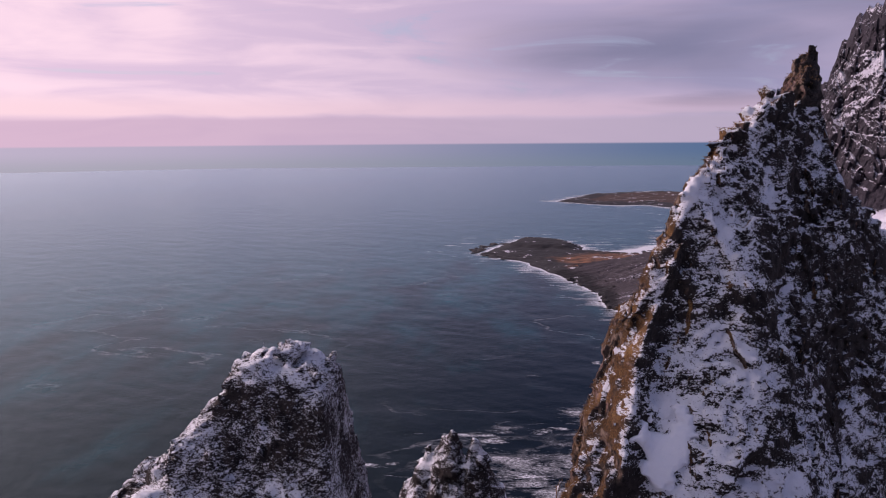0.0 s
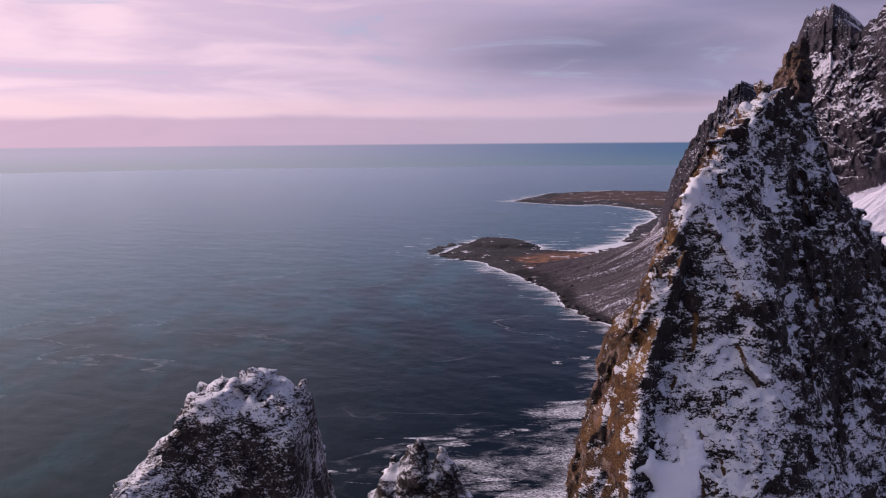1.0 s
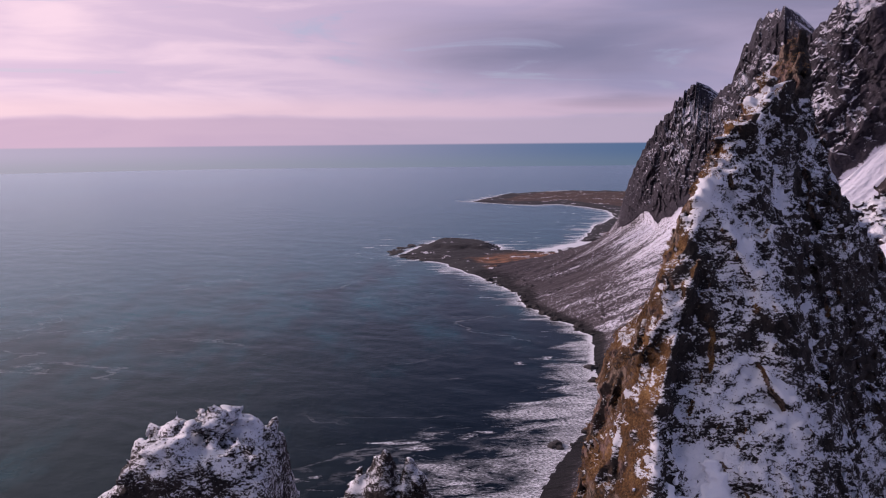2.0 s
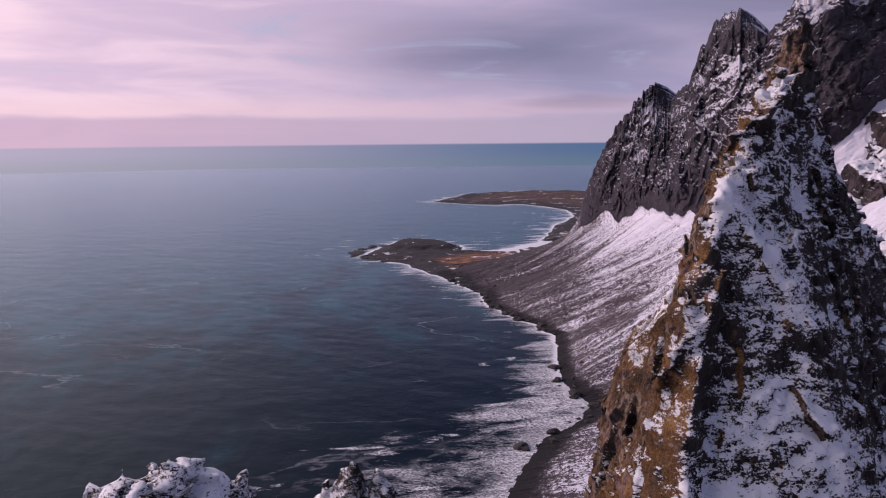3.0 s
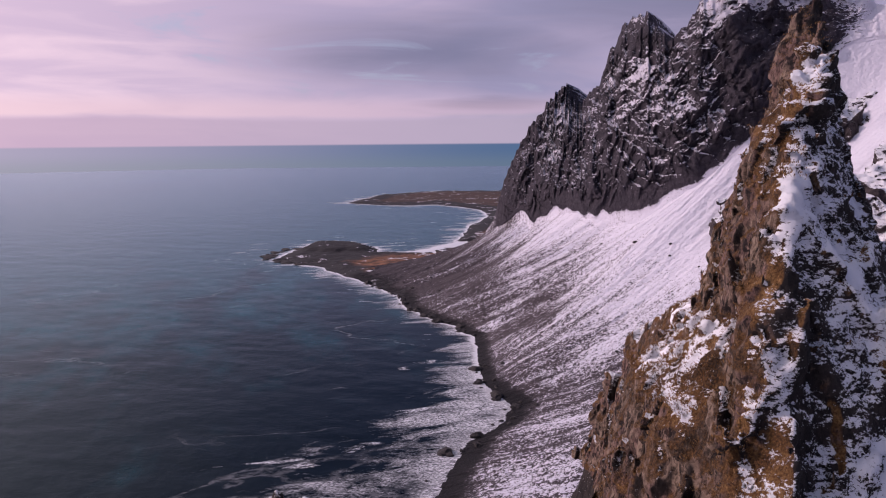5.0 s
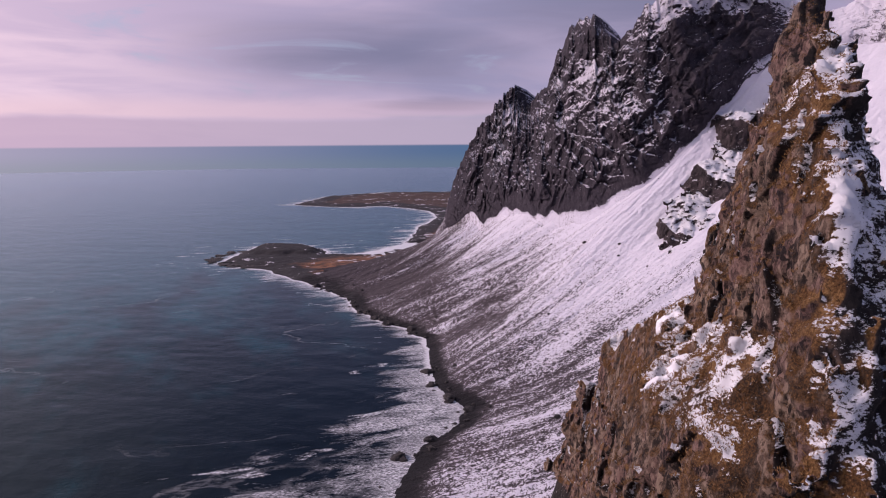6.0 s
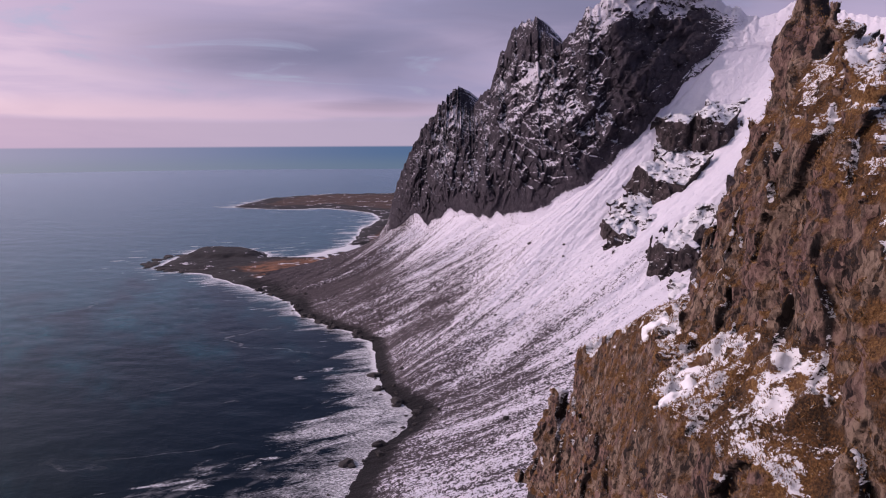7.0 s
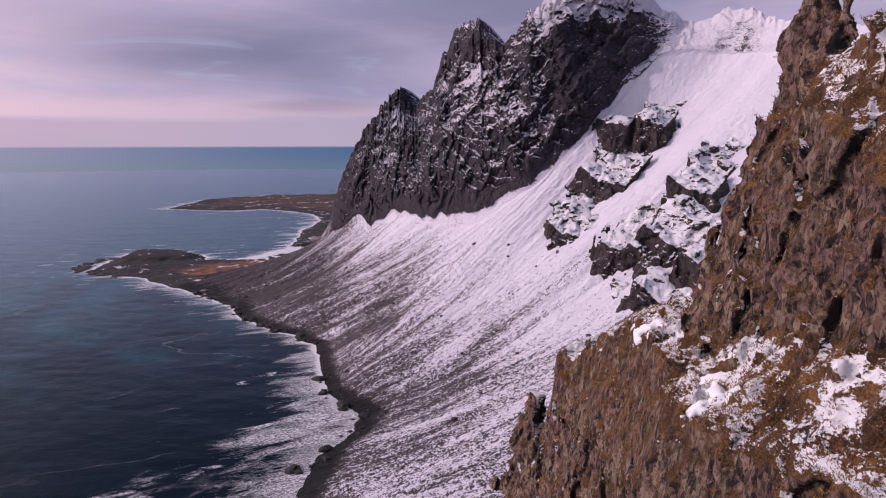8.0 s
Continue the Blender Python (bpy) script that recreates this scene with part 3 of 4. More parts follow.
# snow on the scree: more with height, in streaks down the slope
s1 = gl.math("ADD", gl.math("MULTIPLY_ADD", streak, 1.5, -0.75), gl.math("MULTIPLY_ADD", streak2, 2.2, -1.1))
s1 = gl.math("ADD", s1, gl.math("MULTIPLY_ADD", spots, 1.8, -0.9))
s1 = gl.math("ADD", s1, gl.math("MULTIPLY_ADD", gl.math("MINIMUM", hgt, 140.0), 0.0108, -0.62))
s1 = gl.math("ADD", s1, gl.math("MULTIPLY_ADD", arc, 0.0009, -0.27))
grit = gl.noise(at, 0.9, 3, 0.7)
s1 = gl.math("ADD", s1, gl.math("MULTIPLY_ADD", grit, 2.9, -1.45))
s1 = gl.step(s1, -0.06, 0.14)
s1 = gl.math("MULTIPLY", s1, gl.step(gl.math("MULTIPLY_ADD", spots, 6.0, hgt), 6.0, 9.5))
s2 = gl.math("ADD", gl.math("MULTIPLY_ADD", ledge, 2.0, -1.0), gl.math("MULTIPLY_ADD", spots, 0.9, -0.45))
s2 = gl.math("ADD", gl.math("ADD", s2, nz), gl.math("MULTIPLY_ADD", hgt, 0.0028, -0.72))
s2 = gl.math("ADD", gl.math("ADD", s2, drift), gl.math("MULTIPLY_ADD", big, 1.2, -0.6))
s2 = gl.math("ADD", s2, gl.math("MULTIPLY_ADD", gl.noise(at, 0.55, 4, 0.7), 1.8, -0.9))
s2 = gl.step(s2, 0.44, 0.62)
ragged = gl.step(gl.math("ADD", crag, gl.math("MULTIPLY_ADD", ledge, 1.6, -0.8)), 0.25, 0.5)
snow = gl.mix(ragged, s1, s2)
wet_rock = gl.step(gl.math("MULTIPLY_ADD", spots, 5.0, hgt), 8.5, 4.5)
stone = gl.mix(wet_rock, stone, (0.010, 0.009, 0.011, 1))
soil = gl.mix(ragged, stone, wall)
gl.plug(sl, "Base Color", gl.mix(snow, soil, gl.mix(spots, (0.62, 0.61, 0.69, 1), (0.74, 0.73, 0.80, 1))))
sl.inputs["Roughness"].default_value = 0.85
sl.inputs["Specular IOR Level"].default_value = 0.25
hh = gl.math("ADD", gl.math("MULTIPLY", gl.math("MULTIPLY_ADD", flake, 0.7, ledge), crag), gl.math("MULTIPLY", spots, 0.5))
gl.plug(sl, "Normal", gl.bump(hh, 0.8, 4.0))

MAT_LOW, gq, sq = material("headland_ground")
geo = gq.node("ShaderNodeNewGeometry")
at = geo.outputs["Position"]
hgt = gq.vec("DOT_PRODUCT", at, (0, 0, 1))
coast = gq.node("ShaderNodeAttribute", attribute_name="shore").outputs["Fac"]
n1, n2 = gq.noise(at, 0.02, 6, 0.6), gq.noise(at, 0.12, 6, 0.65)
grass = gq.ramp(n2, [(0.35, (0.05, 0.03, 0.022)), (0.55, (0.21, 0.092, 0.045)), (0.72, (0.36, 0.17, 0.085))])
lava = gq.ramp(n2, [(0.35, (0.008, 0.007, 0.009)), (0.7, (0.03, 0.027, 0.030))])
knob = gq.vec("LENGTH", gq.vec("MULTIPLY", gq.vec("SUBTRACT", at, (95, 1262, 0)), (1.0, 0.8, 0.0)))
far_off = gq.vec("DOT_PRODUCT", at, (0, 1, 0))
inner = gq.math("ADD", gq.math("MULTIPLY_ADD", n1, 70, -35), gq.math("MINIMUM", coast, gq.math("MULTIPLY_ADD", knob, 0.9, -62)))
inner = gq.math("SUBTRACT", inner, gq.math("MULTIPLY", gq.step(far_off, 1500, 1900), 34))
low = gq.mix(gq.math("MULTIPLY", gq.step(inner, 28, 56), gq.step(far_off, 1900, 1400, 0.3, 1.0)), lava, grass)
low = gq.mix(gq.step(gq.math("ADD", n1, gq.math("MULTIPLY_ADD", n2, 0.8, -0.4)), 0.63, 0.67), low, (0.60, 0.58, 0.62, 1))
gq.plug(sq, "Base Color", low)
sq.inputs["Roughness"].default_value = 0.9
gq.plug(sq, "Normal", gq.bump(n2, 0.6, 3.0))

MAT_SEA, gs, ss = material("sea_water")
geo = gs.node("ShaderNodeNewGeometry")
at = geo.outputs["Position"]
coast = gs.node("ShaderNodeAttribute", attribute_name="shore").outputs["Fac"]
turned = gs.node("ShaderNodeMapping")
turned.inputs["Rotation"].default_value = (0, 0, radians(25))
gs.plug(turned, 0, at)
turned = turned.outputs[0]
w1 = gs.noise(turned, 0.05, 6, 0.55, (0.7, 1, 1), 0.3)
w2 = gs.noise(turned, 0.22, 6, 0.6, (0.7, 1, 1), 0.3)
w3 = gs.noise(at, 0.02, 5, 0.55, (1, 0.4, 1))
f1 = gs.noise(at, 0.035, 7, 0.66, (0.33, 1, 1), 0.8)
f2 = gs.noise(at, 0.35, 7, 0.72, (0.45, 1, 1), 0.5)
f3 = gs.noise(at, 0.0045, 4, 0.5, (1.0, 1.8, 1), 0.2)
f4 = gs.noise(at, 0.004, 3, 0.5)
band = gs.math("ADD", coast, gs.math("MULTIPLY_ADD", f1, 4.4, -2.0))
foam = gs.step(gs.math("ADD", band, gs.math("MULTIPLY_ADD", f2, 1.9, -0.95)), 1.0, 0.2)
foam = gs.math("MAXIMUM", foam, gs.math("MULTIPLY", gs.step(gs.math("MULTIPLY_ADD", f2, 0.5, coast), 0.46, 0.26), 0.9))
foam = gs.math("MULTIPLY", foam, gs.step(coast, 2.2, 1.2))
torn = gs.noise(at, 0.9, 5, 0.7, (0.6, 1, 1), 0.4)
foam = gs.math("MULTIPLY", foam, gs.step(gs.math("ADD", torn, gs.math("MULTIPLY", f2, 0.6)), 0.66, 0.94, 0.08, 1.0))
foam = gs.math("MAXIMUM", foam, gs.math("MULTIPLY", gs.step(gs.math("MULTIPLY_ADD", f2, 0.5, coast), 0.50, 0.30), gs.step(gs.vec("DOT_PRODUCT", at, (0, 1, 0)), 420, 620, 0.2, 0.95)))
front = gs.step(gs.math("MULTIPLY_ADD", torn, 0.12, gs.noise(at, 0.055, 4, 0.55, (0.30, 1, 1), 0.3)), 0.69, 0.75)
front = gs.math("MULTIPLY", front, gs.math("MULTIPLY", gs.step(coast, 2.6, 1.7), gs.step(torn, 0.40, 0.60, 0.25, 1.0)))
foam = gs.math("MAXIMUM", foam, front)
lane = gs.step(gs.math("ABSOLUTE", gs.math("SUBTRACT", f3, 0.5)), 0.010, 0.002)
lane = gs.math("MULTIPLY", gs.math("MULTIPLY", lane, gs.step(f4, 0.47, 0.60)), gs.step(f2, 0.40, 0.62))
foam = gs.math("MAXIMUM", foam, gs.math("MULTIPLY", lane, 0.2))
# body colour: near-black in the nearer water, teal farther out, broken by noise
teal_part = gs.step(gs.math("ADD", w3, gs.math("MULTIPLY_ADD", gs.vec("DOT_PRODUCT", at, (-0.6, 1, 0)), 0.0006, -0.50)), 0.35, 0.75)
body = gs.mix(teal_part, (0.003, 0.006, 0.010, 1), (0.011, 0.066, 0.084, 1))
chop = gs.noise(turned, 0.6, 4, 0.6, (0.6, 1, 1))
swell = gs.math("ADD", gs.math("MULTIPLY", w1, 0.7), gs.math("ADD", gs.math("MULTIPLY", w2, 0.5), gs.math("MULTIPLY", chop, 0.18)))
ripple = gs.bump(swell, 0.17, 2.2)
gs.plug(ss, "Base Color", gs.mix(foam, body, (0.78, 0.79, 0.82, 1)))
ss.inputs["Roughness"].default_value = 0.8
ss.inputs["Specular IOR Level"].default_value = 0.0
gs.plug(ss, "Normal", ripple)
shine = gs.node("ShaderNodeBsdfGlossy")
shine.inputs["Color"].default_value = (0.68, 0.83, 0.90, 1)
shine.inputs["Roughness"].default_value = 0.20
gs.plug(shine, "Normal", ripple)
bounce = gs.node("ShaderNodeFresnel")
bounce.inputs["IOR"].default_value = 1.185
gs.plug(bounce, "Normal", ripple)
blend = gs.node("ShaderNodeMixShader")
gs.plug(blend, 0, gs.math("MULTIPLY", bounce.outputs[0], gs.math("MULTIPLY_ADD", foam, -0.9, 1.0)))
gs.tree.links.new(ss.outputs[0], blend.inputs[1])
gs.tree.links.new(shine.outputs[0], blend.inputs[2])
for n in gs.tree.nodes:
    if n.type == "OUTPUT_MATERIAL":
        gs.tree.links.new(blend.outputs[0], n.inputs[0])

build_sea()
build_lowland()
SLOPE = build_mountain()

# ---- the spire ridge beside the camera's way ----


def spire_form(x, y, z):
    u, w = (x - 7) * 0.7071 + (y - 67) * 0.7071, (x - 7) * 0.7071 - (y - 67) * 0.7071
    top = ramp(u, [-6, 0, 4, 7, 10, 17, 21, 25, 30.5, 31.3, 32.6, 34.2, 35.6, 37.2, 38.6, 40, 44, 60], [150, 159, 165, 169.6, 173.6, 176.6, 178.0, 179.4, 179.9, 181.8, 183.4, 185.2, 184.6, 181.8, 178.5, 174, 162, 130])
    d = np.maximum(top - z, 0)
    mid = ramp(u, [0, 25, 35, 45], [2.0, 1.5, 0.3, -1.0])
    sr = ramp(u, [0, 5, 10, 24, 35], [1.0, 0.88, 0.72, 0.28, 0.18])
    left = mid + ramp(u, [6, 10, 14, 17, 24, 30, 36], [0.0, 0.4, 0.3, -0.4, 0.1, 0.0, -0.4]) - 0.4 - ramp(u, [12, 20, 25, 29, 32, 38, 42], [0.45, 0.55, 0.75, 0.9, 0.45, 0.45, 0.6]) * np.minimum(d, 3.0) - ramp(u, [12, 20, 25, 31], [0.12, 0.15, 0.19, 0.27]) * np.maximum(d - 3.0, 0)
    right = mid + 0.5 + sr * np.minimum(d, 7) + ramp(u, [5, 12, 20], [0.48, 0.40, 0.26]) * np.maximum(d - 7, 0)
    fin = np.maximum(np.maximum((left - w) * 0.94, (w - right) * 0.85), (z - top) * 0.55)
    # mossy bench under the sunny wall, with a cliff below it
    lip = ramp(y, [60, 64, 66, 68, 70, 75, 78, 88, 95, 104, 112, 122, 126], [8, 7.3, 8.1, 9.7, 10.0, 11.0, 11.8, 16.0, 21.0, 26.8, 30.3, 34.4, 37.5])
    lz = ramp(y, [60, 64, 66, 68, 70, 75, 78, 88, 95, 104, 112, 122, 126], [152, 155, 158.3, 161.3, 162.0, 162.4, 161.6, 157.6, 154, 151.5, 151, 151.4, 146])
    shelf = ramp(y, [60, 64, 66, 68, 70, 75, 79, 84, 88, 95, 105, 112, 122, 125], [152, 155.5, 159, 162.0, 162.5, 163.3, 162.8, 161.5, 160.2, 159.9, 158.6, 156.6, 152.2, 148.2])
    top2 = np.minimum(lz + 2.6 * (x - lip), shelf + ramp(y, [66, 70, 75, 84, 88, 95], [1.6, 1.5, 1.0, 0.6, 0.5, 0.42]) * np.minimum(x - lip, 9))
    bench = np.maximum((z - top2) * 0.72, (lip - x - ramp(y, [68, 74, 85, 105], [0.36, 0.17, 0.17, 0.25]) * (lz - z)) * 0.95)
    bench = np.maximum(bench, (y - 123.3 - 0.32 * (153 - z)) * 0.94)
    bench = np.maximum(bench, 0.6 * (x - 9) - 0.8 * (y - 62.8) - 0.22 * (160 - z))
    bench = np.maximum(bench, (x - 38 - 0.5 * (158 - z)) * 0.9)
    stub = np.maximum(np.maximum(np.abs(x - 35.8) - 0.9 - 0.20 * (147 - z), np.abs(y - 127.2) - 1.2 - 0.20 * (147 - z)), (z - 147.3) * 0.9)
    bench = np.minimum(bench, stub)
    # the ridge runs on behind, falling away
    along = (x - 35) * 0.93 + (y - 92) * 0.37
    over = (x - 35) * 0.37 - (y - 92) * 0.93
    crest = ramp(along, [-8, 0, 5, 15, 40], [172, 172.5, 169, 160, 138])
    dd = np.maximum(crest - z, 0)
    spur = np.maximum(np.maximum((np.abs(over + 1) - 0.8 - 0.34 * dd) * 0.9, (z - crest) * 0.6), -along - 9)
    return smin(smin(fin, bench, 0.35), spur, 0.8)


def spire_rough(x, y, z):
    wx, wy, wz = (0.5 * lump(x / 1.7, y / 1.7, z / 1.7, s) for s in (71, 72, 73))
    sunny = np.clip((-(x - 7) * 0.7071 + (y - 67) * 0.7071 + 1.0) / 2.0, 0, 1)
    a, ad = blocks((x + wx) / 2.2, (y + wy) / 2.2, (z + wz) / 4.2, 74)
    b, bd = blocks((x + wx) / 0.8, (y + wy) / 0.8, (z + wz) / (1.0 + 1.2 * 0.5), 78)
    tread = (z + 0.5 * wx + 1.6 * fbm(x / 6, y / 6, z / 7, 3, 91)) / 1.1
    tread = tread - np.floor(tread)
    split = np.abs(lump((x + wx) / 2.0, (y + wy) / 2.0, z / 9.0, 95))
    seam = np.clip(1 - split / 0.10, 0, 1) * np.clip(0.6 + fbm(x / 6, y / 6, z / 6, 2, 97), 0, 1)
    c, cd = blocks((x + wx) / 1.1, (y + wy) / 1.1, (z + wz) / 3.6, 99)
    horn = np.clip((z - 179.5) / 1.5, 0, 1) * np.clip(((x - 7) * 0.7071 + (y - 67) * 0.7071 - 30) / 1.5, 0, 1)
    out = 0.40 * a + (0.20 - 0.06 * sunny) * b - (0.15 + 0.17 * sunny) * seam + sunny * 0.26 * c + (1 - sunny) * 0.3 * (tread - 0.5) * np.clip(0.5 + fbm(x / 5, y / 5, z / 5, 2, 93), 0, 1)
    out = out + 0.55 * fbm(x / 9, y / 9, z / 12, 3, 81) + 0.20 * fbm(x / 0.9, y / 0.9, z / 0.7, 3, 85) - 0.15
    return out * (1 - 0.35 * horn)


spire = rock_from("spire_ridge", spire_form, spire_rough, (0, 54, 135), (58, 132, 188), 0.19, MAT_SPIRE, 1.9)
spire_ob = tagged(new("rock_spire"), "jagged basalt spire ridge with snow, brown moss and a leaning pinnacle", "rock spire")


def take(me, keep, name, made_of):
    """A mesh of those faces of me that keep(x, y, z) picks by their middles."""
    co = np.zeros(len(me.vertices) * 3, np.float32)
    me.vertices.foreach_get("co", co)
    quads = np.zeros(len(me.polygons) * 4, np.int32)
    me.loops.foreach_get("vertex_index", quads)
    co, quads = co.reshape(-1, 3), quads.reshape(-1, 4)
    quads = quads[keep(*co[quads].mean(1).T)]
    used, back = np.unique(quads, return_inverse=True)
    piece = mesh_of(name, co[used], back.reshape(-1, 4), made_of)
    give(piece, "lie", lie_of(spire_form, co[used]))
    return piece


def in_pinnacle(x, y, z):
    u = (x - 7) * 0.7071 + (y - 67) * 0.7071
    return (u > 31) & (u < 41) & (z > 179.3)


def in_shoulder(x, y, z):
    return (y > 99) & ~in_pinnacle(x, y, z)


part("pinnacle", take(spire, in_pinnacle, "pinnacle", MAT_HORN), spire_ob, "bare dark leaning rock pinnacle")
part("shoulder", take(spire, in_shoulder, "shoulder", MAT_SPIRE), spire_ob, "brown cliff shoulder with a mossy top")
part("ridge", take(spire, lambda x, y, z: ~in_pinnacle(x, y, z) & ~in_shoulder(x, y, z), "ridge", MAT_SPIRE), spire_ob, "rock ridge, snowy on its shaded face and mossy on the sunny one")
foot = rock_from("spire_foot", spire_form, lambda x, y, z: 1.2 * fbm(x / 14, y / 14, z / 14, 3, 88), (-30, 20, -6), (110, 170, 136.5), 2.0, MAT_STACK, 8.0)
part("foot", foot, spire_ob, "dark rock foot running down to the shore")


MAT_SNOW, gw, sw = material("drifted_snow")
at = gw.node("ShaderNodeNewGeometry").outputs["Position"]
n1, n2 = gw.noise(at, 1.3, 6, 0.6), gw.noise(at, 9.0, 4, 0.6)
gw.plug(sw, "Base Color", gw.mix(n1, (0.76, 0.77, 0.82, 1), (0.88, 0.88, 0.90, 1)))
sw.inputs["Roughness"].default_value = 0.7
gw.plug(sw, "Normal", gw.bump(gw.math("MULTIPLY_ADD", n2, 0.3, n1), 0.5, 0.25))


def snow_patch(n, cx, cy, cz, rx, ry, rz, deep, label):
    """Snow lying on the ridge: a skin over its form, bounded by a ragged edge."""
    def form(x, y, z):
        ring = np.sqrt(((x - cx) / rx) ** 2 + ((y - cy) / ry) ** 2 + ((z - cz) / rz) ** 2) - 1
        x, y, z = np.broadcast_arrays(x, y, z)
        ring = ring + 0.75 * fbm(x / 1.5, y / 1.5, z / 1.2, 4, 400 + n) + 0.2 * fbm(x / 0.4, y / 0.4, z / 0.3, 2, 420 + n)
        skin = spire_form(x, y, z) - deep * np.clip(-ring * 2.2, 0, 1) - 0.1
        return np.maximum(np.maximum(skin, ring * 1.2), -skin - 1.6)

    pad = 0.6
    me = rock_from("snow", form, lambda x, y, z: 0.05 * fbm(x / 0.8, y / 0.8, z / 0.8, 2, 440), (cx - rx * 1.4 - pad, cy - ry * 1.4 - pad, cz - rz * 1.4 - pad),
                   (cx + rx * 1.4 + pad, cy + ry * 1.4 + pad, cz + rz * 1.4 + pad), 0.14, MAT_SNOW, 0.5)
    return tagged(new("snow_patch", me), label, "snow patch", "snow patches on the spire ridge")


snow_patch(0, 19.3, 86.6, 161.6, 2.2, 2.3, 1.5, 0.12, "bright sunlit snow drift on the mossy rock ledge")
snow_patch(3, 12.6, 64.4, 156.8, 2.6, 1.8, 2.0, 0.30, "blue-shaded snow ramp at the foot of the rock nose")
snow_patch(7, 31.5, 103.5, 160.0, 2.4, 3.2, 0.9, 0.40, "bright sunlit snow on the ridge shoulder")

MAT_TURF, gt, st = material("dry_turf")
isle = gt.node("ShaderNodeNewGeometry").outputs["Random Per Island"]
gt.plug(st, "Base Color", gt.ramp(isle, [(0.0, (0.06, 0.03, 0.01)), (0.5, (0.19, 0.095, 0.032)), (1.0, (0.36, 0.21, 0.085))]))
st.inputs["Roughness"].default_value = 0.9


def build_turf(base, count):
    """Tufts of dry grass and moss on the sunny ledges, all one mesh."""
    nv = len(base.vertices)
    co, no = np.zeros(nv * 3, np.float32), np.zeros(nv * 3, np.float32)
    base.vertices.foreach_get("co", co)
    base.vertex_normals.foreach_get("vector", no)
    co, no = co.reshape(-1, 3), no.reshape(-1, 3)
    x, y, z = co.T
    sunny = (-(x - 7) * 0.7071 + (y - 67) * 0.7071) > -2.5
    spread = no[:, 2] * 0.9 + 0.9 * fbm(x / 3.0, y / 3.0, z / 2.0, 3, 501) + 0.35 * np.clip(-no[:, 0], 0, 1)
    ok = np.flatnonzero((spread > 0.70) & (no[:, 2] > 0.30) & sunny & (z > 148) & (no[:, 0] - no[:, 1] < 0.5))
    rg = np.random.default_rng(11)
    pick = rg.choice(ok, min(count, len(ok)), replace=False)
    p, nrm = co[pick], no[pick]
    verts, faces = [], []
    for blade in range(6):
        ang = rg.random(len(p)) * 2 * np.pi
        side = np.stack([np.cos(ang), np.sin(ang), 0 * ang], -1)
        tall = (0.06 + 0.15 * rg.random(len(p)))[:, None]
        lean = nrm * 0.5 + np.array([0, 0, 0.35]) + np.stack([rg.normal(0, 0.5, len(p)), rg.normal(0, 0.5, len(p)), rg.normal(0, 0.15, len(p))], -1)
        root = p + np.stack([rg.normal(0, 0.09, len(p)), rg.normal(0, 0.09, len(p)), 0 * ang - 0.04], -1)
        wide = 0.019 * side
        tip = root + lean * tall
        mid = root + lean * tall * 0.5 + np.array([0, 0, 0.03])
        k = blade * len(p) * 5
        verts.append(np.stack([root - wide, root + wide, mid + wide * 0.8, mid - wide * 0.8, tip], 1).reshape(-1, 3))
        i = k + np.arange(len(p)) * 5
        faces.append(np.stack([i, i + 1, i + 2, i + 3], -1))
        faces.append(np.stack([i + 3, i + 2, i + 4, i + 4], -1))
    f = np.concatenate(faces)
    tri = np.concatenate([f[f[:, 2] != f[:, 3]][:, [0, 1, 2]], f[f[:, 2] != f[:, 3]][:, [0, 2, 3]], f[f[:, 2] == f[:, 3]][:, :3]])
    me = mesh_of("turf", np.concatenate(verts), tri, MAT_TURF, False)
    return tagged(new("turf", me), "rust-brown dry moss and grass on the sunny ledges", "moss", kind="stuff")


build_turf(spire, 15000)


def stack_form(x, y, z):
    """The broken tower that the camera flies over."""
    top = ramp(x, [-26, -20, -17, -14.2, -13.4, -12, -9.6, -8.9, -7.9, -7.4, -5], [150, 156.8, 158.5, 161.8, 163.3, 164.0, 164.1, 164.3, 163.4, 159.5, 140]) 
    d = 165.6 - z
    body = np.maximum((z - top) * 0.5, np.abs(y - 59.5) - 1.4 - 0.4 * np.maximum(d, 0))
    side = x + 7.65 - 0.10 * d
    return np.maximum(np.maximum(body * 0.9, side), -x - 60)


def stack_rough(x, y, z):
    a, ad = blocks(x / 1.6, y / 1.6, z / 1.3, 94)
    b, bd = blocks(x / 0.6, y / 0.6, z / 0.5, 98)
    return 0.2 * a + 0.14 * b + 0.3 * fbm(x / 4, y / 4, z / 4, 3, 101) + 0.12 * fbm(x / 0.6, y / 0.6, z / 0.5, 3, 105)


stack_ob = tagged(new("rock_tower", rock_from("tower_top", stack_form, stack_rough, (-32, 48, 150), (-3, 70, 168), 0.16, MAT_TOWER)), "broken dark rock tower with snow on its small ledges", "rock tower")
part("foot", rock_from("tower_foot", stack_form, lambda x, y, z: 1.0 * fbm(x / 9, y / 9, z / 9, 3, 108), (-70, -20, -6), (20, 130, 152), 2.0, MAT_STACK, 8.0), stack_ob)


def crag_form(x, y, z):
    f = None
    for cx, cy, cz, s in ((-4.6, 182, 112.4, 0.42), (0.6, 181, 110.4, 0.45), (-10.5, 183, 105.5, 0.5), (-15, 184, 98, 0.5), (4.5, 182, 101, 0.45)):
        one = (np.sqrt((x - cx) ** 2 + ((y - cy) * 0.9) ** 2) - s * np.maximum(cz - z, 0)) * 0.88 + 0 * z
        one = np.maximum(one, (z - cz) * 0.6)
        f = one if f is None else np.minimum(f, one)
    return f


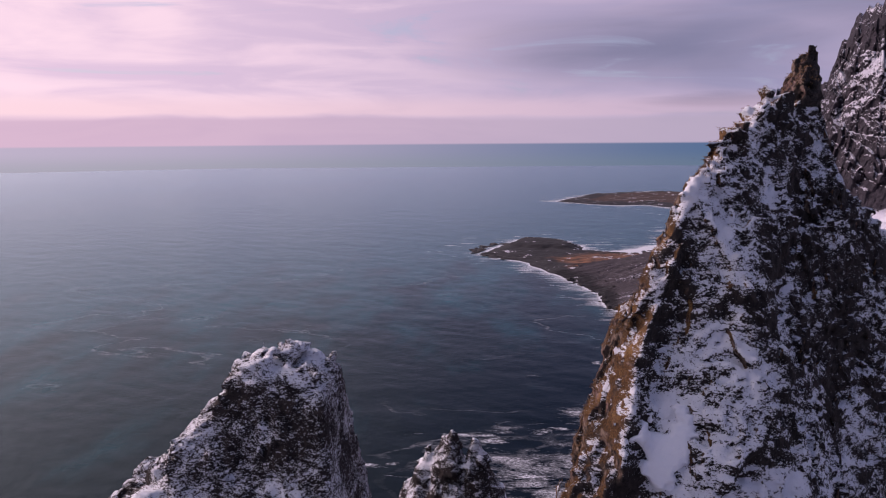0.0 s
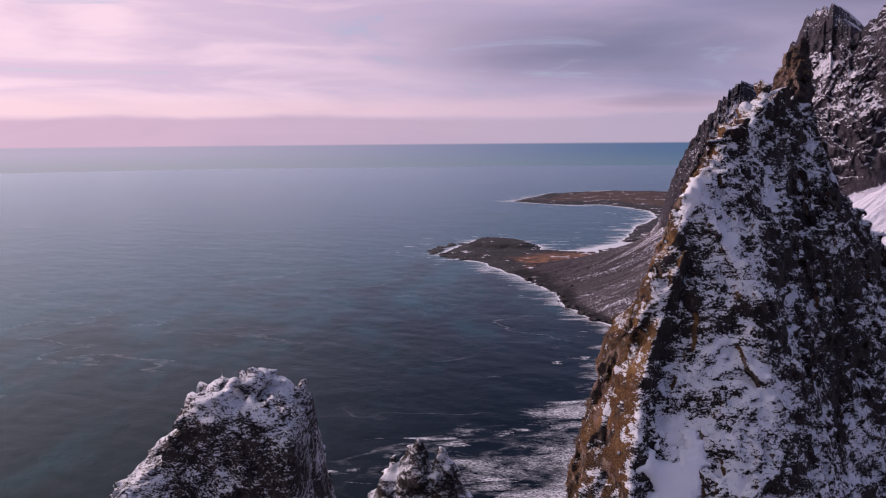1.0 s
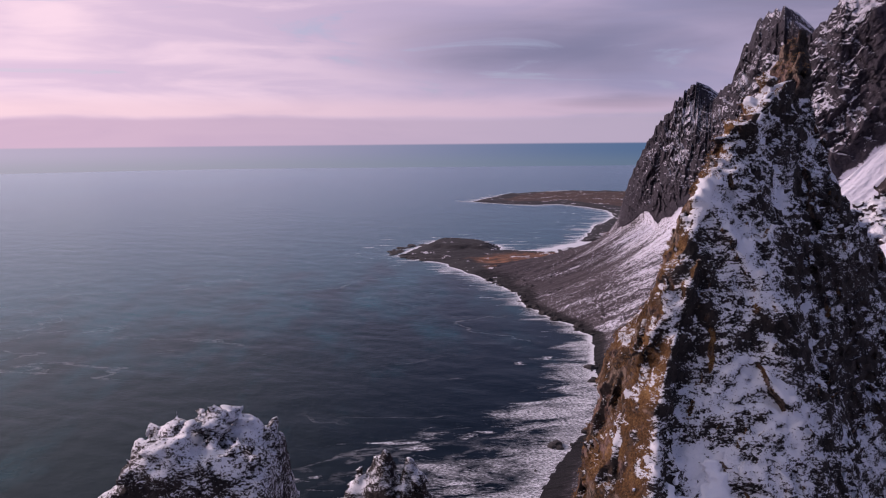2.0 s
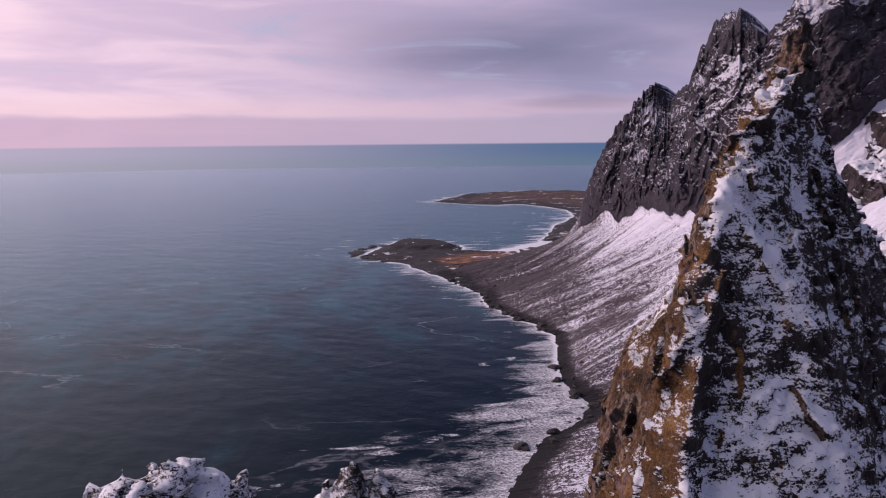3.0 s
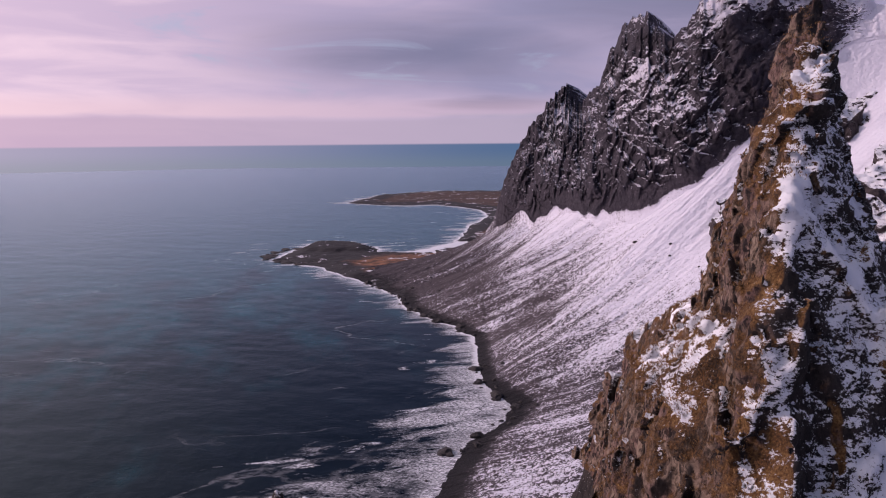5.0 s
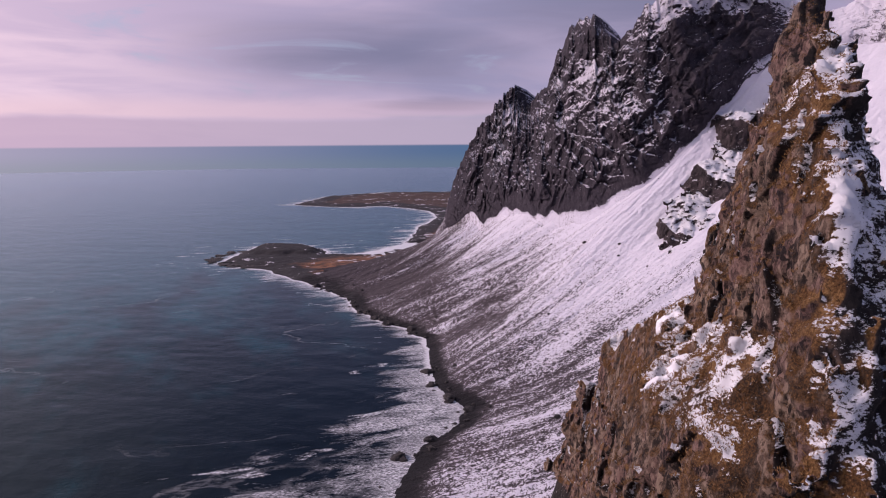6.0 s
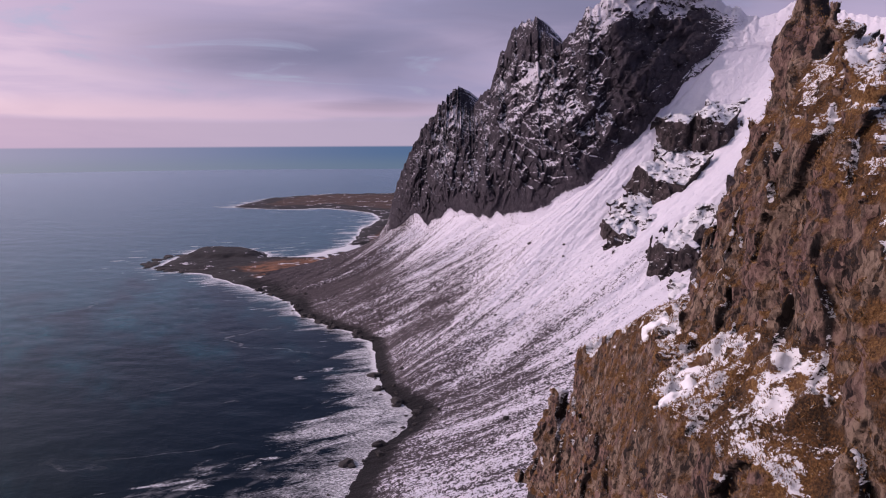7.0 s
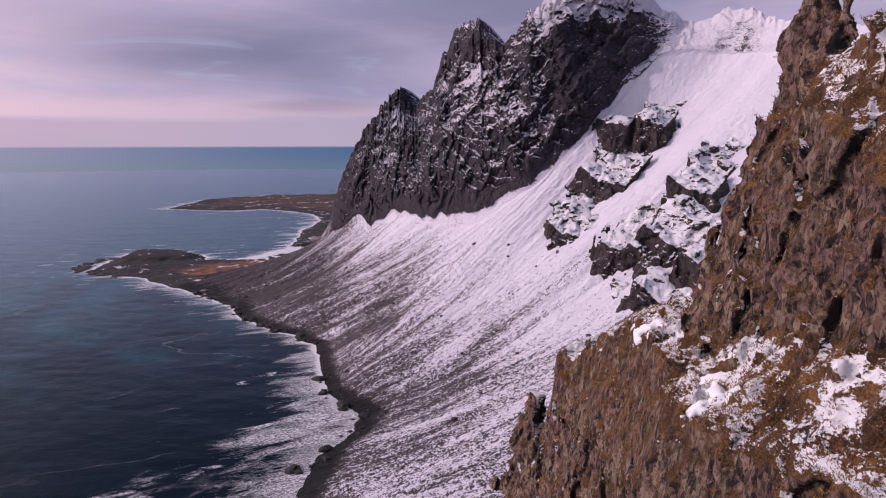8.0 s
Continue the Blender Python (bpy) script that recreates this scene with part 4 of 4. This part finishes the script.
def crag_rough(x, y, z):
    a, ad = blocks(x / 3.2, y / 3.2, z / 3.6, 114)
    b, bd = blocks(x / 1.3, y / 1.3, z / 1.2, 118)
    return 0.7 * a + 0.3 * b + 0.6 * fbm(x / 7, y / 7, z / 7, 3, 121)


crag_ob = tagged(new("rock_crag", rock_from("crag_top", crag_form, crag_rough, (-32, 160, 84), (24, 205, 114), 0.5, MAT_STACK)), "pointed twin-topped dark crag rising from the surf", "rock crag")
part("foot", rock_from("crag_foot", crag_form, lambda x, y, z: 1.5 * fbm(x / 9, y / 9, z / 9, 3, 128), (-70, 110, -6), (64, 255, 86), 2.5, MAT_STACK, 8.0), crag_ob)


# ---- crags standing out of the snow slope ----
OUTCROPS = [(349, 540, 107, 22, 19), (398, 553, 146, 22, 25), (427, 583, 190, 15, 18), (448, 556, 190, 14, 22), (350, 481, 102, 13, 20),
            (371, 441, 109, 20, 27), (354, 449, 98, 12, 17), (321, 406, 80, 19, 13), (410, 462, 142, 15, 29), (316, 450, 73, 6, 5), (351, 394, 98, 14, 19), (332, 521, 88, 5, 6)]


def outcrop(n, cx, cy, cz, a, b):
    """A wedge of rock that steps out of the hill: a steep broken face below, a snowy top above."""
    def form(x, y, z):
        dx, dy, dz = x - cx, y - cy, z - cz
        across, uphill = dx * 0.3 - dy * 0.95, dx * 0.95 + dy * 0.3
        face = (-1.25 * b + 0.28 * (dz + b) + 0.25 * np.abs(across) - uphill) * 0.93
        top = (dz - 0.5 * b - 0.5 * uphill + 0.25 * across) * 0.87
        side = (np.abs(across) - a * (1.15 - 0.22 * dz / b)) * 0.95
        return np.maximum(np.maximum(np.maximum(face, top), side), uphill - 1.5 * b)

    def broken(x, y, z):
        p, pd = blocks(x / 9, y / 9, z / 13, 200 + n)
        q, qd = blocks(x / 3.4, y / 3.4, z / 4.6, 230 + n)
        return 2.4 * p + 1.0 * q + 5.0 * fbm(x / 22, y / 22, z / 26, 3, 260 + n) + 0.5 * fbm(x / 2.5, y / 2.5, z / 2.5, 2, 280) - 0.5

    pad = 6.0
    far = 1.6 * max(a, b) + pad
    me = rock_from("outcrop", form, broken, (cx - far, cy - far, cz - b - pad), (cx + far, cy + far, cz + 1.1 * b + pad), 0.95, MAT_CLIFF, 8.0)
    return tagged(new("rock_outcrop", me), "dark broken rock outcrop standing out of the snow slope", "outcrop", "outcrops in the snow slope")


for n, row in enumerate(OUTCROPS):
    outcrop(n, *row)

# ---- boulders on the scree and in the surf ----


def boulder_mesh(seed):
    bm = bmesh.new()
    bmesh.ops.create_icosphere(bm, subdivisions=3, radius=1.0)
    co = np.array([v.co[:] for v in bm.verts], np.float32)
    p, pd = blocks(co[:, 0] * 1.4 + seed, co[:, 1] * 1.4, co[:, 2] * 1.4, 300 + seed)
    r = 1 + 0.22 * p + 0.25 * lump(co[:, 0] * 1.2, co[:, 1] * 1.2, co[:, 2] * 1.2 + seed, 310)
    for v, k in zip(bm.verts, r):
        v.co = v.co * float(k)
        v.co.z *= 0.75
    me = bpy.data.meshes.new("boulder")
    bm.to_mesh(me)
    bm.free()
    me.materials.append(MAT_WET)
    return me


STONES = [boulder_mesh(k) for k in range(6)]
rng = np.random.default_rng(5)
rows, cols = SLOPE[0].shape
made = 0
while made < 240:
    wet = made < 90
    i = int(rng.integers(4, 16)) if wet else int(20 + (rows - 60) * rng.random() ** 1.5)
    j = int(rng.integers(120, cols - 150))
    x, y, z = (float(k[i, j]) for k in SLOPE)
    if not 380 < y < 1000:
        continue
    size = float(0.7 + 1.9 * rng.random() ** 3) * (1.7 if wet else 0.7)
    ob = new("boulder", STONES[made % 6])
    ob.matrix_world = pose(x, y, z + 0.25 * size, 0, 0, float(rng.random() * 360)) @ Matrix.Diagonal((size * 1.2, size, size, 1))
    tagged(ob, "dark wet boulder at the edge of the surf" if wet else "dark boulder lying on the snow-streaked scree", "boulder", "boulders along the shore" if wet else "boulders on the scree")
    made += 1

# skerries off the headland
for k in range(26):
    around = radians(180 + 130 * (k / 25 - 0.5) * 1.2)
    x, y = 92 + (72 + 22 * float(rng.random())) * math.cos(around), 1215 + (74 + 26 * float(rng.random())) * math.sin(around)
    size = 2.5 + 5.0 * float(rng.random()) ** 2
    ob = new("skerry", STONES[k % 6])
    ob.matrix_world = pose(x, y, 0.2, 0, 0, float(rng.random() * 360)) @ Matrix.Diagonal((size * 1.9, size * 1.2, size * 0.42, 1))
    tagged(ob, "low black skerry awash in the surf off the headland", "skerry", "skerries off the headland")
